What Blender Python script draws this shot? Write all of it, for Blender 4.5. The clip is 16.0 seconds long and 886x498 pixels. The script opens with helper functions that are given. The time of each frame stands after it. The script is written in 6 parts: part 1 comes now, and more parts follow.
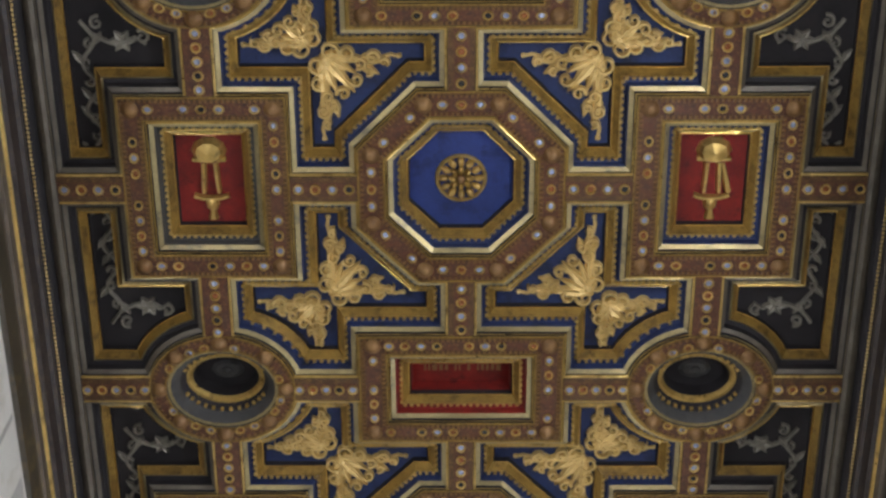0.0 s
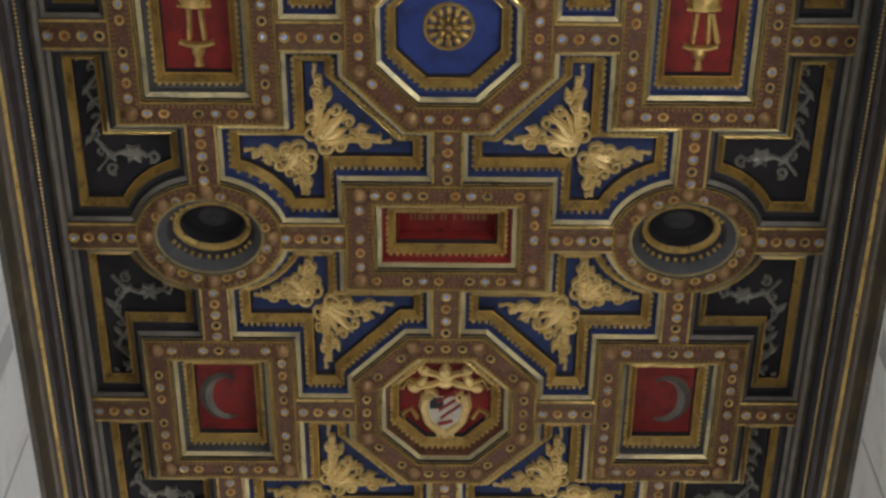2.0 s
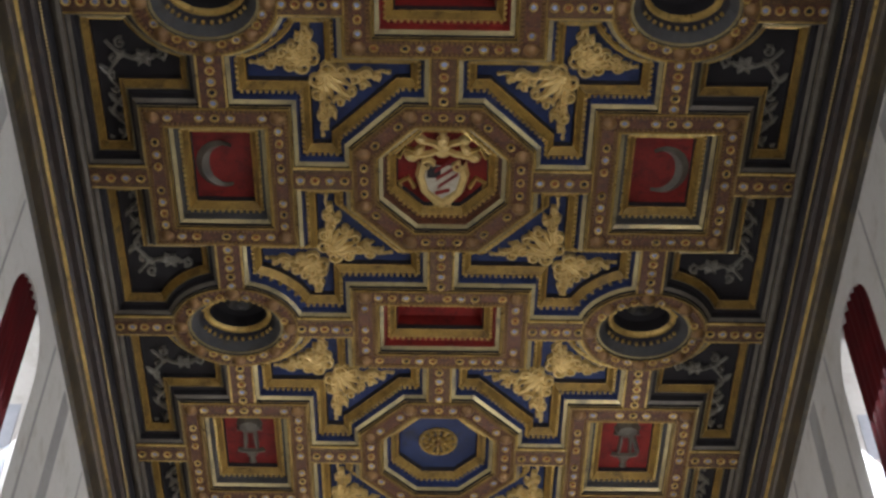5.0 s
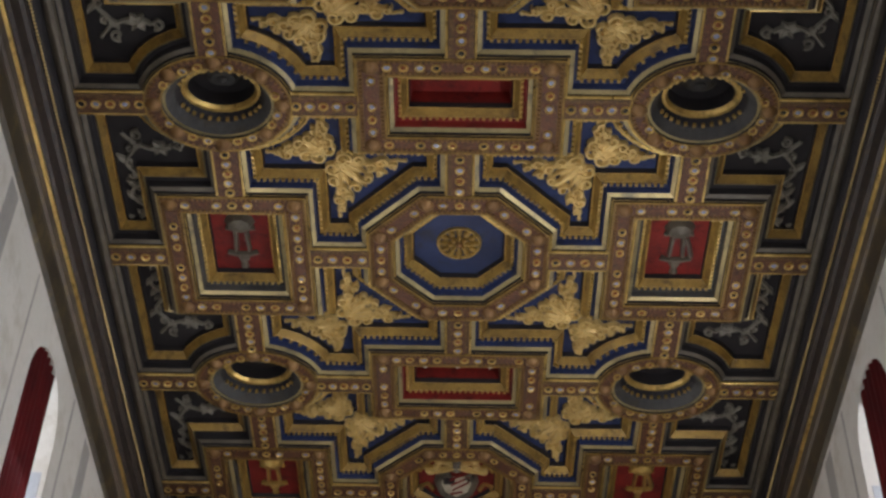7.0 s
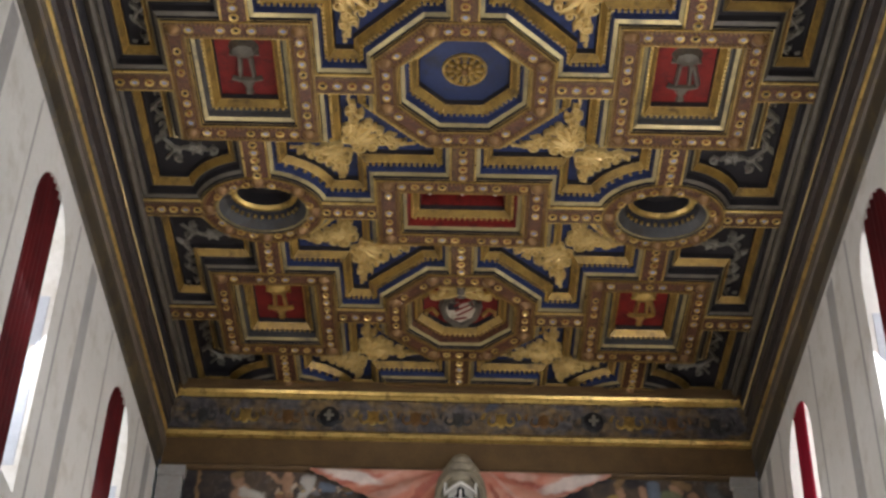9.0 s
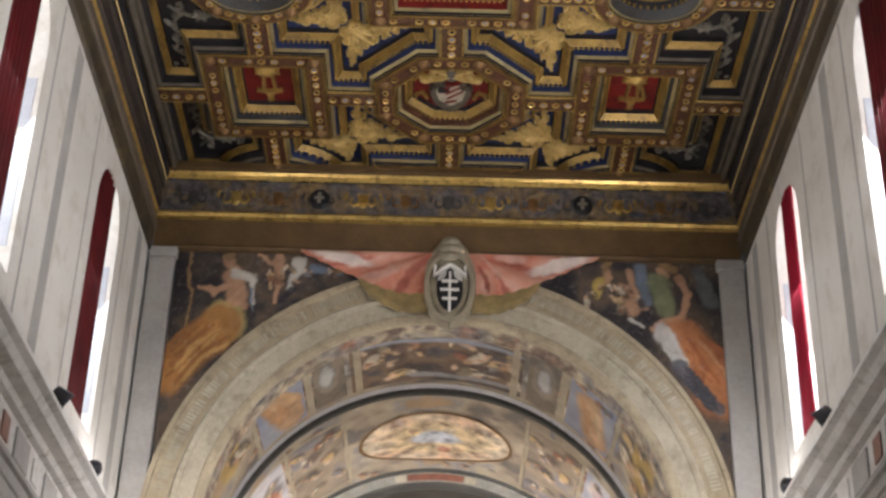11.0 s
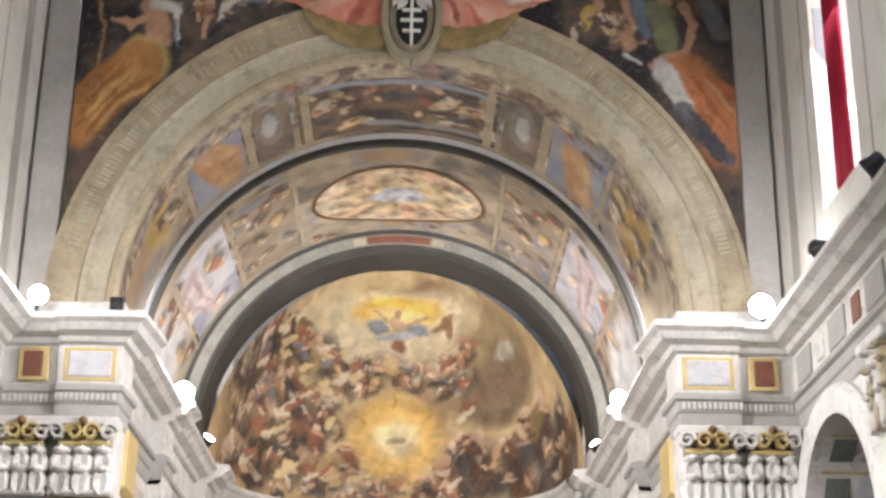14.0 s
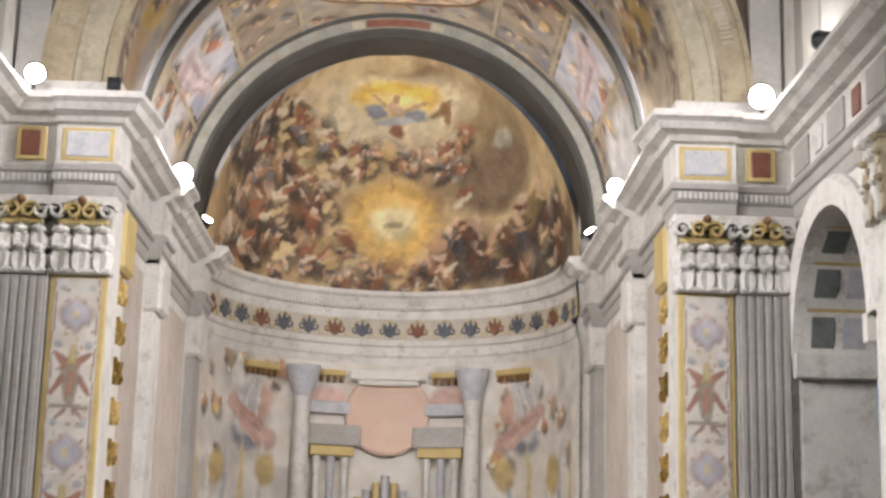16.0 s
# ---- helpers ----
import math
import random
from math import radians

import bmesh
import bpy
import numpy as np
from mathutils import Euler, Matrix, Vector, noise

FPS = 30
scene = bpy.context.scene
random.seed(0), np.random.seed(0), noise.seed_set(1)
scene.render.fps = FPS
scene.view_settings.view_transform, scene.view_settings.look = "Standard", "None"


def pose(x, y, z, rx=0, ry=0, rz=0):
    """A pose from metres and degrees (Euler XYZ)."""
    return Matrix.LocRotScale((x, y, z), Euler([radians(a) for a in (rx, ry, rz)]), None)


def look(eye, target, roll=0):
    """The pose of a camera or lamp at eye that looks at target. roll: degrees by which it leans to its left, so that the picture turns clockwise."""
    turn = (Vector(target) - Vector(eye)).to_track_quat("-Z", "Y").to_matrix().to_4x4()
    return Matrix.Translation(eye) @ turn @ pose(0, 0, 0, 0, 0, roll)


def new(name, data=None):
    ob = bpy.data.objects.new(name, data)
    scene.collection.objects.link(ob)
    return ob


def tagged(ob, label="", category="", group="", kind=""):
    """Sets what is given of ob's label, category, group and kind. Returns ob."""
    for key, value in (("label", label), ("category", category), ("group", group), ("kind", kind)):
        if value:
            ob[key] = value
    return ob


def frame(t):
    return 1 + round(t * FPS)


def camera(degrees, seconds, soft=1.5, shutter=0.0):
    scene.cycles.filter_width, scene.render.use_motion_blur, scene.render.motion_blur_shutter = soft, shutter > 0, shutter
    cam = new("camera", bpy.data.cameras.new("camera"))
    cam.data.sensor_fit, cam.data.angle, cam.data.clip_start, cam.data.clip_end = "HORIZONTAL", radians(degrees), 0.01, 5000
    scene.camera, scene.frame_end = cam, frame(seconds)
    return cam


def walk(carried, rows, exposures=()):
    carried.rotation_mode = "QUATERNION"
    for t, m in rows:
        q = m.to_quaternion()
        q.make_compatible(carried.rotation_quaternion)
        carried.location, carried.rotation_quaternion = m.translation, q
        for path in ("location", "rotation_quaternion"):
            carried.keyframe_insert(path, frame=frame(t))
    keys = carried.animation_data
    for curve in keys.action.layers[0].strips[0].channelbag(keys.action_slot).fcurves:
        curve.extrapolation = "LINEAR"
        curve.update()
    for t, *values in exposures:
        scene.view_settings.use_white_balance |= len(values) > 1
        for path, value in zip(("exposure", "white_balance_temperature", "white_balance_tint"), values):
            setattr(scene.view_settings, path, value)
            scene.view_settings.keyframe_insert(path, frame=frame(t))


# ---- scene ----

# camera: seconds, place, degrees up, degrees to the left, roll
cam = camera(32.4, 16.0, soft=2.8)
ROWS = [
    (0, -0.071, -0.001, 1.599, 64.25, 1.03, 0.87),
    (0.5, -0.071, -0.001, 1.599, 63.03, 0.80, 0.64),
    (1, -0.071, -0.001, 1.599, 61.62, 0.53, 0.95),
    (1.5, -0.071, -0.001, 1.599, 60.12, 0.25, 0.34),
    (2, -0.071, -0.001, 1.599, 58.62, -0.16, 0.27),
    (2.5, -0.071, -0.001, 1.599, 57.31, -0.78, -0.82),
    (3, -0.071, -0.001, 1.599, 55.67, -0.66, 0.34),
    (3.5, -0.071, -0.001, 1.599, 54.14, -0.53, 0.14),
    (4, -0.071, -0.001, 1.599, 52.69, -0.46, 0.23),
    (6.5, -0.007, 1.578, 2.471, 45.86, 0.35, 1.39),
    (7, 0.048, 2.876, 3.637, 43.95, 1.03, 1.51),
    (7.5, 0.048, 2.876, 3.637, 41.86, 0.45, 1.27),
    (8, 0.048, 2.876, 3.637, 40.42, 1.01, 1.70),
    (10.5, 0.048, 2.876, 3.637, 31.63, 0.76, 1.86),
    (11, 0.048, 2.876, 3.637, 29.35, 0.30, 1.55),
    (11.5, 0.048, 2.876, 3.637, 27.17, 0.02, 1.42),
    (12, 0.162, 4.719, 4.376, 25.39, -0.66, 1.40),
    (12.5, 0.135, 6.254, 5.010, 23.86, -0.75, 1.07),
    (13, 0.135, 6.254, 5.010, 22.36, -0.98, 0.98),
    (13.5, 0.135, 6.254, 5.010, 21.17, -1.15, 0.59),
    (14, 0.135, 6.254, 5.010, 20.33, -1.18, 0.54),
    (14.5, 0.135, 6.254, 5.010, 19.48, -1.22, 0.68),
    (15, 0.135, 6.254, 5.010, 17.87, -1.39, 1.24),
    (15.5, 0.135, 6.254, 5.010, 14.91, -1.45, 1.28),
    (16, 0.135, 6.254, 5.010, 12.30, -1.40, 1.41),
]


def aim(x, y, z, up, left, roll):
    u, a = radians(up), radians(left)
    way = Vector((-math.sin(a) * math.cos(u), math.cos(a) * math.cos(u), math.sin(u)))
    return look((x, y, z), Vector((x, y, z)) + way, roll)


EXPOSURES = [(0.0, 0.3, 6000, 11), (2.0, 0.05, 6000, 11), (3.5, -0.22, 6000, 13), (6.5, -0.38, 6200, 13), (8.0, -0.17, 6250, 13), (10.5, 0.14, 6400, 15), (12.5, 0.3, 6350, 15), (14.5, 0.28, 6380, 14), (16.0, -0.03, 6450, 14)]
walk(cam, [(r[0], aim(*r[1:])) for r in ROWS], EXPOSURES)

# light
world = bpy.data.worlds.new("sky")
scene.world = world
world.use_nodes = True
wn = world.node_tree
sky = wn.nodes.new("ShaderNodeTexSky")
sky.sky_type, sky.sun_disc = "NISHITA", False
sky.sun_elevation, sky.sun_rotation = radians(38), radians(100)
wn.links.new(sky.outputs[0], wn.nodes["Background"].inputs[0])
wn.nodes["Background"].inputs[1].default_value = 0.1
sun = new("sun", bpy.data.lights.new("sun", "SUN"))
sun.data.energy, sun.data.angle, sun.data.color = 2.5, radians(0.6), (1.0, 0.93, 0.84)
sun.matrix_world = look((30, 12, 30), (0, 14, 8))


def area(name, place, target, w, h, watts, colour=(1, 1, 1), spread=180):
    lamp = bpy.data.lights.new(name, "AREA")
    lamp.shape, lamp.size, lamp.size_y, lamp.energy, lamp.color, lamp.spread = "RECTANGLE", w, h, watts, colour, radians(spread)
    ob = new(name, lamp)
    ob.matrix_world = look(place, target)
    return ob


# materials
def nodes_of(name):
    m = bpy.data.materials.new(name)
    m.use_nodes = True
    return m, m.node_tree, m.node_tree.nodes["Principled BSDF"]


def noise_node(nt, vec, scale, detail=4.0, rough=0.55):
    n = nt.nodes.new("ShaderNodeTexNoise")
    n.inputs["Scale"].default_value, n.inputs["Detail"].default_value, n.inputs["Roughness"].default_value = scale, detail, rough
    nt.links.new(vec, n.inputs["Vector"])
    return n


def ramp_node(nt, fac, stops, how="LINEAR"):
    r = nt.nodes.new("ShaderNodeValToRGB")
    r.color_ramp.interpolation = how
    e = r.color_ramp.elements
    while len(e) < len(stops):
        e.new(0.5)
    for k, (p, c) in enumerate(stops):
        e[k].position, e[k].color = p, (*c, 1)
    nt.links.new(fac, r.inputs[0])
    return r


def mix_node(nt, fac, a, b, how="MIX"):
    m = nt.nodes.new("ShaderNodeMix")
    m.data_type, m.blend_type = "RGBA", how
    for socket, v in ((m.inputs[0], fac), (m.inputs[6], a), (m.inputs[7], b)):
        if isinstance(v, (int, float)):
            socket.default_value = v
        elif isinstance(v, tuple):
            socket.default_value = (*v, 1)
        else:
            nt.links.new(v, socket)
    return m.outputs[2]


def place_of(nt):
    return nt.nodes.new("ShaderNodeNewGeometry").outputs["Position"]


def surface(name, light, dark, rough=0.6, metal=0.0, scale=3.0, fine=40.0, bump=0.15, spread=(0.3, 0.7), dirt=None):
    """Two tones mottled at a coarse and a fine scale, with relief."""
    m, nt, b = nodes_of(name)
    pos = place_of(nt)
    coarse, small = noise_node(nt, pos, scale), noise_node(nt, pos, fine, 3.0)
    tone = ramp_node(nt, coarse.outputs[0], [(spread[0], dark), (spread[1], light)])
    col = mix_node(nt, 0.35, tone.outputs[0], ramp_node(nt, small.outputs[0], [(0.3, dark), (0.7, light)]).outputs[0])
    if dirt:
        spots = noise_node(nt, pos, scale * 2.3, 6.0, 0.7)
        col = mix_node(nt, ramp_node(nt, spots.outputs[0], [(0.52, (0, 0, 0)), (0.68, (0.8, 0.8, 0.8))]).outputs[0], col, dirt)
    nt.links.new(col, b.inputs["Base Color"])
    b.inputs["Metallic"].default_value = metal
    b.inputs["Specular IOR Level"].default_value = 0.5 if metal or rough < 0.45 else 0.25
    rr = nt.nodes.new("ShaderNodeMapRange")
    rr.inputs[3].default_value, rr.inputs[4].default_value = max(0.05, rough - 0.12), min(1.0, rough + 0.12)
    nt.links.new(small.outputs[0], rr.inputs[0])
    nt.links.new(rr.outputs[0], b.inputs["Roughness"])
    if bump:
        bp = nt.nodes.new("ShaderNodeBump")
        bp.inputs["Strength"].default_value, bp.inputs["Distance"].default_value = bump, 0.01
        nt.links.new(small.outputs[0], bp.inputs["Height"])
        nt.links.new(bp.outputs[0], b.inputs["Normal"])
    return m


def fresco(name, palette, blobs, cell=2.2, warp=0.35, rough=0.75, detail=0.4):
    """Painted plaster: a patchwork of worn colours at two sizes with folds, and large soft painted shapes (u, v, half width, half height, degrees, colour) in metres of the UV map."""
    m, nt, b = nodes_of(name)
    uv = nt.nodes.new("ShaderNodeTexCoord").outputs["UV"]

    def moved(vec, scale, amount, depth):
        n = noise_node(nt, vec, scale, depth, 0.6)
        off = nt.nodes.new("ShaderNodeVectorMath")
        off.operation = "SUBTRACT"
        nt.links.new(n.outputs["Color"], off.inputs[0])
        off.inputs[1].default_value = (0.5, 0.5, 0.5)
        s = nt.nodes.new("ShaderNodeVectorMath")
        s.operation = "MULTIPLY_ADD"
        nt.links.new(off.outputs[0], s.inputs[0])
        s.inputs[1].default_value = (amount, amount, 0)
        nt.links.new(vec, s.inputs[2])
        return s.outputs[0]

    wv = moved(uv, 1.4, warp * 2.2, 3.0)
    wv = moved(wv, 4.5, warp * 0.9, 4.0)

    def patches(vec, scale, colours):
        n = noise_node(nt, vec, scale, 3.5, 0.5)
        n.inputs["Distortion"].default_value = 0.5
        k = len(colours)
        return ramp_node(nt, n.outputs[0], [(0.27 + 0.46 * i / (k - 1), q) for i, q in enumerate(colours)]).outputs[0]

    col = patches(wv, cell * 0.4, palette)
    folds = noise_node(nt, wv, cell * 1.3, 4.0, 0.55)
    for u, v, ru, rv, deg, c in blobs:
        mp = nt.nodes.new("ShaderNodeMapping")
        mp.vector_type = "TEXTURE"
        mp.inputs["Location"].default_value = (u, v, 0)
        mp.inputs["Rotation"].default_value = (0, 0, radians(deg))
        mp.inputs["Scale"].default_value = (ru, rv, 1)
        nt.links.new(wv, mp.inputs["Vector"])
        ln = nt.nodes.new("ShaderNodeVectorMath")
        ln.operation = "LENGTH"
        nt.links.new(mp.outputs[0], ln.inputs[0])
        mask = ramp_node(nt, ln.outputs["Value"], [(0.72, (1, 1, 1)), (1.0, (0, 0, 0))])
        col = mix_node(nt, mask.outputs[0], col, c)
    small = patches(moved(wv, 7.0, 0.15, 3.0), cell * 1.0, palette[2:] + palette[:2])
    spread = noise_node(nt, uv, cell * 0.8, 3.0)
    fac = nt.nodes.new("ShaderNodeMapRange")
    fac.inputs[1].default_value, fac.inputs[2].default_value, fac.inputs[3].default_value, fac.inputs[4].default_value = 0.4, 0.65, 0.0, detail
    nt.links.new(spread.outputs[0], fac.inputs[0])
    col = mix_node(nt, fac.outputs[0], col, small)
    shade = ramp_node(nt, folds.outputs[0], [(0.32, (0.32, 0.30, 0.30)), (0.5, (0.9, 0.9, 0.88)), (0.66, (1.45, 1.4, 1.3))])
    col = mix_node(nt, 1.0, col, shade.outputs[0], "MULTIPLY")
    wear = noise_node(nt, uv, 9.0, 6.0, 0.7)
    col = mix_node(nt, ramp_node(nt, wear.outputs[0], [(0.55, (0, 0, 0)), (0.8, (0.4, 0.4, 0.4))]).outputs[0], col, (0.5, 0.46, 0.4))
    nt.links.new(col, b.inputs["Base Color"])
    b.inputs["Roughness"].default_value = rough
    bp = nt.nodes.new("ShaderNodeBump")
    bp.inputs["Strength"].default_value, bp.inputs["Distance"].default_value = 0.12, 0.01
    nt.links.new(wear.outputs[0], bp.inputs["Height"])
    nt.links.new(bp.outputs[0], b.inputs["Normal"])
    return m


def scatter(seed, count, u0, u1, v0, v1, size, colours, keep=None):
    """Painted shapes strewn over a field."""
    rnd, out = random.Random(seed), []
    while len(out) < count:
        u, v = rnd.uniform(u0, u1), rnd.uniform(v0, v1)
        if keep and not keep(u, v):
            continue
        s = rnd.uniform(0.6, 1.4) * size
        out.append((u, v, s, s * rnd.uniform(0.4, 0.8), rnd.uniform(0, 180), rnd.choice(colours)))
    return out


def grain(u, v, scale, seed, octaves=4):
    """Smooth random values from 0 to 1 over two arrays of coordinates."""
    out, amp, total = np.zeros_like(u), 1.0, 0.0
    for o in range(octaves):
        x, y = u * scale + seed * 13.7, v * scale + seed * 5.3
        i, j = np.floor(x), np.floor(y)
        fx, fy = x - i, y - j
        fx, fy = fx * fx * (3 - 2 * fx), fy * fy * (3 - 2 * fy)
        h = lambda p, q: np.mod(np.sin(p * 127.1 + q * 311.7 + seed * 74.7) * 43758.5453, 1.0)
        out += amp * ((h(i, j) * (1 - fx) + h(i + 1, j) * fx) * (1 - fy) + (h(i, j + 1) * (1 - fx) + h(i + 1, j + 1) * fx) * fy)
        total += amp
        amp, scale, seed = amp * 0.55, scale * 2.03, seed + 1
    return out / total


def paint(me, uvs, palette, shapes, warp=0.12, seed=1, cell=0.9, folds=0.6):
    """Brushes colours on a fine mesh: a clouded ground, then ovals (u, v, half width, half height, degrees, colour) and strokes (u, v, u, v, half width at each end, colour)."""
    uv = np.array(uvs, dtype=float)
    u, v = uv[:, 0], uv[:, 1]
    a = u + (grain(u, v, 1.3, seed) - 0.5) * 3.0 * warp + (grain(u, v, 5.0, seed + 9) - 0.5) * 1.6 * warp + (grain(u, v, 16.0, seed + 12) - 0.5) * 0.7 * warp
    b = v + (grain(u, v, 1.3, seed + 4) - 0.5) * 3.0 * warp + (grain(u, v, 5.0, seed + 7) - 0.5) * 1.6 * warp + (grain(u, v, 16.0, seed + 15) - 0.5) * 0.7 * warp
    t = np.clip((grain(a, b, cell, seed + 20) - 0.25) / 0.5, 0, 1)
    stops = np.linspace(0, 1, len(palette))
    col = np.stack([np.interp(t, stops, [q[k] for q in palette]) for k in range(3)], 1)
    fine = grain(a, b, 6.0, seed + 30)
    for shape in shapes:
        if len(shape) == 7:
            x0, y0, x1, y1, w0, w1, c = shape
            reach = max(w0, w1)
            near = np.where((a > min(x0, x1) - reach) & (a < max(x0, x1) + reach) & (b > min(y0, y1) - reach) & (b < max(y0, y1) + reach))[0]
            if not len(near):
                continue
            dx, dy = x1 - x0, y1 - y0
            g = np.clip(((a[near] - x0) * dx + (b[near] - y0) * dy) / max(1e-6, dx * dx + dy * dy), 0, 1)
            away = np.hypot(a[near] - x0 - g * dx, b[near] - y0 - g * dy) / (w0 + (w1 - w0) * g)
            mask = np.clip((1 - away) / 0.3, 0, 1)[:, None] * 0.93
            tone = (0.72 + 0.45 * fine[near] - 0.22 * away)[:, None]
            col[near] = col[near] * (1 - mask) + np.array(c)[None, :] * tone * mask
            continue
        x, y, rx, ry, deg, c = shape
        near = np.where((abs(a - x) < max(rx, ry) * 1.05) & (abs(b - y) < max(rx, ry) * 1.05))[0]
        if not len(near):
            continue
        s, k = math.sin(radians(deg)), math.cos(radians(deg))
        dx, dy = a[near] - x, b[near] - y
        p, q = (dx * k + dy * s) / rx, (dy * k - dx * s) / ry
        mask = np.clip((1 - np.hypot(p, q)) / (0.6 if sum(c) < 0.16 else 0.35), 0, 1)[:, None] * (0.75 if sum(c) < 0.16 else 0.92)
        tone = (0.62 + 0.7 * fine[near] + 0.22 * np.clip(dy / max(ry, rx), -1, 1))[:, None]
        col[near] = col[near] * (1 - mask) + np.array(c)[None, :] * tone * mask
    col *= (1 - folds / 2 + folds * grain(a, b, 2.6, seed + 40))[:, None]
    layer = me.color_attributes.new("paint", "FLOAT_COLOR", "POINT")
    layer.data.foreach_set("color", np.concatenate([np.clip(col, 0.01, 0.8), np.ones((len(u), 1))], 1).astype(np.float32).ravel())
    return me


def figures(seed, count, u0, u1, v0, v1, size, keep=None, tint=1.0):
    """Clusters of draped shapes for a crowded painted scene."""
    rnd, out = random.Random(seed), []
    cloth = [(0.12, 0.08, 0.06), (0.08, 0.065, 0.06), (0.24, 0.10, 0.055), (0.32, 0.17, 0.09), (0.44, 0.31, 0.14), (0.17, 0.16, 0.165), (0.50, 0.44, 0.34), (0.22, 0.18, 0.12), (0.27, 0.14, 0.08)]
    skin = [(0.52, 0.36, 0.24), (0.48, 0.30, 0.18), (0.56, 0.42, 0.30)]
    n = 0
    while n < count:
        u, v = rnd.uniform(u0, u1), rnd.uniform(v0, v1)
        if keep and not keep(u, v):
            continue
        n += 1
        s, lean = rnd.uniform(0.7, 1.3) * size, rnd.uniform(-50, 50)
        sx, sy = math.sin(radians(lean)), math.cos(radians(lean))
        c = tuple(min(0.7, q * tint) for q in rnd.choice(cloth))
        out.append((u + 0.25 * s, v - 0.35 * s, s * 0.9, s * 1.2, -lean, (0.06, 0.045, 0.035)))
        out.append((u, v, s * 0.55, s, -lean, c))
        out.append((u + sx * s * 0.8, v + sy * s * 0.8, s * 0.3, s * 0.34, 0, rnd.choice(skin)))
        out.append((u + sx * s * 0.2 + rnd.uniform(-0.5, 0.5) * s, v + sy * s * 0.35, s * 0.5, s * 0.14, rnd.uniform(-70, 70), rnd.choice(skin)))
        for _ in range(2):
            out.append((u + rnd.uniform(-0.8, 0.8) * s, v + rnd.uniform(-0.9, 0.6) * s, s * rnd.uniform(0.2, 0.55), s * rnd.uniform(0.12, 0.3), rnd.uniform(0, 180), tuple(min(0.7, q * tint) for q in rnd.choice(cloth + skin))))
    return out


def drape(x0, z0, x1, z1, w0, w1, count, dark, mid, light, seed):
    """A hanging cloth as a mass with a fan of shaded and lit folds from one end to the other."""
    rnd, out = random.Random(seed), [(x0, z0, x1, z1, w0, w1, mid)]
    dx, dz = x1 - x0, z1 - z0
    ln = math.hypot(dx, dz)
    nx, nz = -dz / ln, dx / ln
    for k in range(count):
        g = (k + 0.5) / count * 2 - 1
        p, q = g * w0 * 0.8, (g + rnd.uniform(-0.15, 0.15)) * w1 * 0.85
        t0, t1 = rnd.uniform(0.0, 0.25), rnd.uniform(0.75, 1.05)
        tone = tuple(0.55 * c + 0.45 * m for c, m in zip((dark, light, mid)[rnd.randrange(3)], mid))
        bend = rnd.uniform(-0.25, 0.25) * w1
        xm, zm = x0 + dx * 0.5 + nx * ((p + q) / 2 + bend), z0 + dz * 0.5 + nz * ((p + q) / 2 + bend)
        wide = 0.02 + 0.5 * (w0 + w1) / count * rnd.uniform(0.5, 1.3)
        out.append((x0 + dx * t0 + nx * p, z0 + dz * t0 + nz * p, xm, zm, wide * 0.5, wide, tone))
        out.append((xm, zm, x0 + dx * t1 + nx * q, z0 + dz * t1 + nz * q, wide, wide * 0.6, tone))
    return out


def painted_plaster(name):
    m, nt, b = nodes_of(name)
    at = nt.nodes.new("ShaderNodeVertexColor")
    at.layer_name = "paint"
    pos = place_of(nt)
    wear = noise_node(nt, pos, 9.0, 6.0, 0.7)
    col = mix_node(nt, ramp_node(nt, wear.outputs[0], [(0.55, (0, 0, 0)), (0.8, (0.35, 0.35, 0.35))]).outputs[0], at.outputs[0], (0.5, 0.46, 0.4))
    nt.links.new(col, b.inputs["Base Color"])
    b.inputs["Roughness"].default_value = 0.7
    b.inputs["Specular IOR Level"].default_value = 0.3
    bp = nt.nodes.new("ShaderNodeBump")
    bp.inputs["Strength"].default_value, bp.inputs["Distance"].default_value = 0.12, 0.01
    nt.links.new(wear.outputs[0], bp.inputs["Height"])
    nt.links.new(bp.outputs[0], b.inputs["Normal"])
    return m


def glow(name, colour, strength):
    m, nt, b = nodes_of(name)
    b.inputs["Emission Color"].default_value = (*colour, 1)
    b.inputs["Emission Strength"].default_value = strength
    return m


GOLD = surface("gilding", (0.82, 0.60, 0.20), (0.44, 0.28, 0.075), 0.32, 0.75, 2.5, 14, 0.16, dirt=(0.13, 0.08, 0.03))
GOLD_PALE = surface("pale_gilding", (0.78, 0.58, 0.23), (0.42, 0.28, 0.085), 0.38, 0.3, 3.0, 22, 0.4)
GOLD_OCHRE = surface("matt_ochre_gilding", (0.43, 0.275, 0.062), (0.15, 0.09, 0.026), 0.36, 0.45, 2.6, 20, 0.3, dirt=(0.07, 0.045, 0.02))
GOLD_DULL = surface("worn_gilding", (0.52, 0.43, 0.21), (0.20, 0.155, 0.07), 0.38, 0.55, 1.2, 30, 0.25, dirt=(0.10, 0.09, 0.075))
BLUE = surface("blue_paint", (0.030, 0.046, 0.125), (0.014, 0.02, 0.055), 0.6, 0, 1.3, 25, 0.15, dirt=(0.012, 0.013, 0.02))
BLUE_BRIGHT = surface("bright_blue_paint", (0.032, 0.05, 0.19), (0.016, 0.026, 0.09), 0.55, 0, 1.5, 25, 0.1, dirt=(0.012, 0.016, 0.05))
GREYBLUE = surface("grey_paint", (0.088, 0.086, 0.082), (0.032, 0.032, 0.033), 0.6, 0, 1.6, 25, 0.15, dirt=(0.05, 0.04, 0.025))
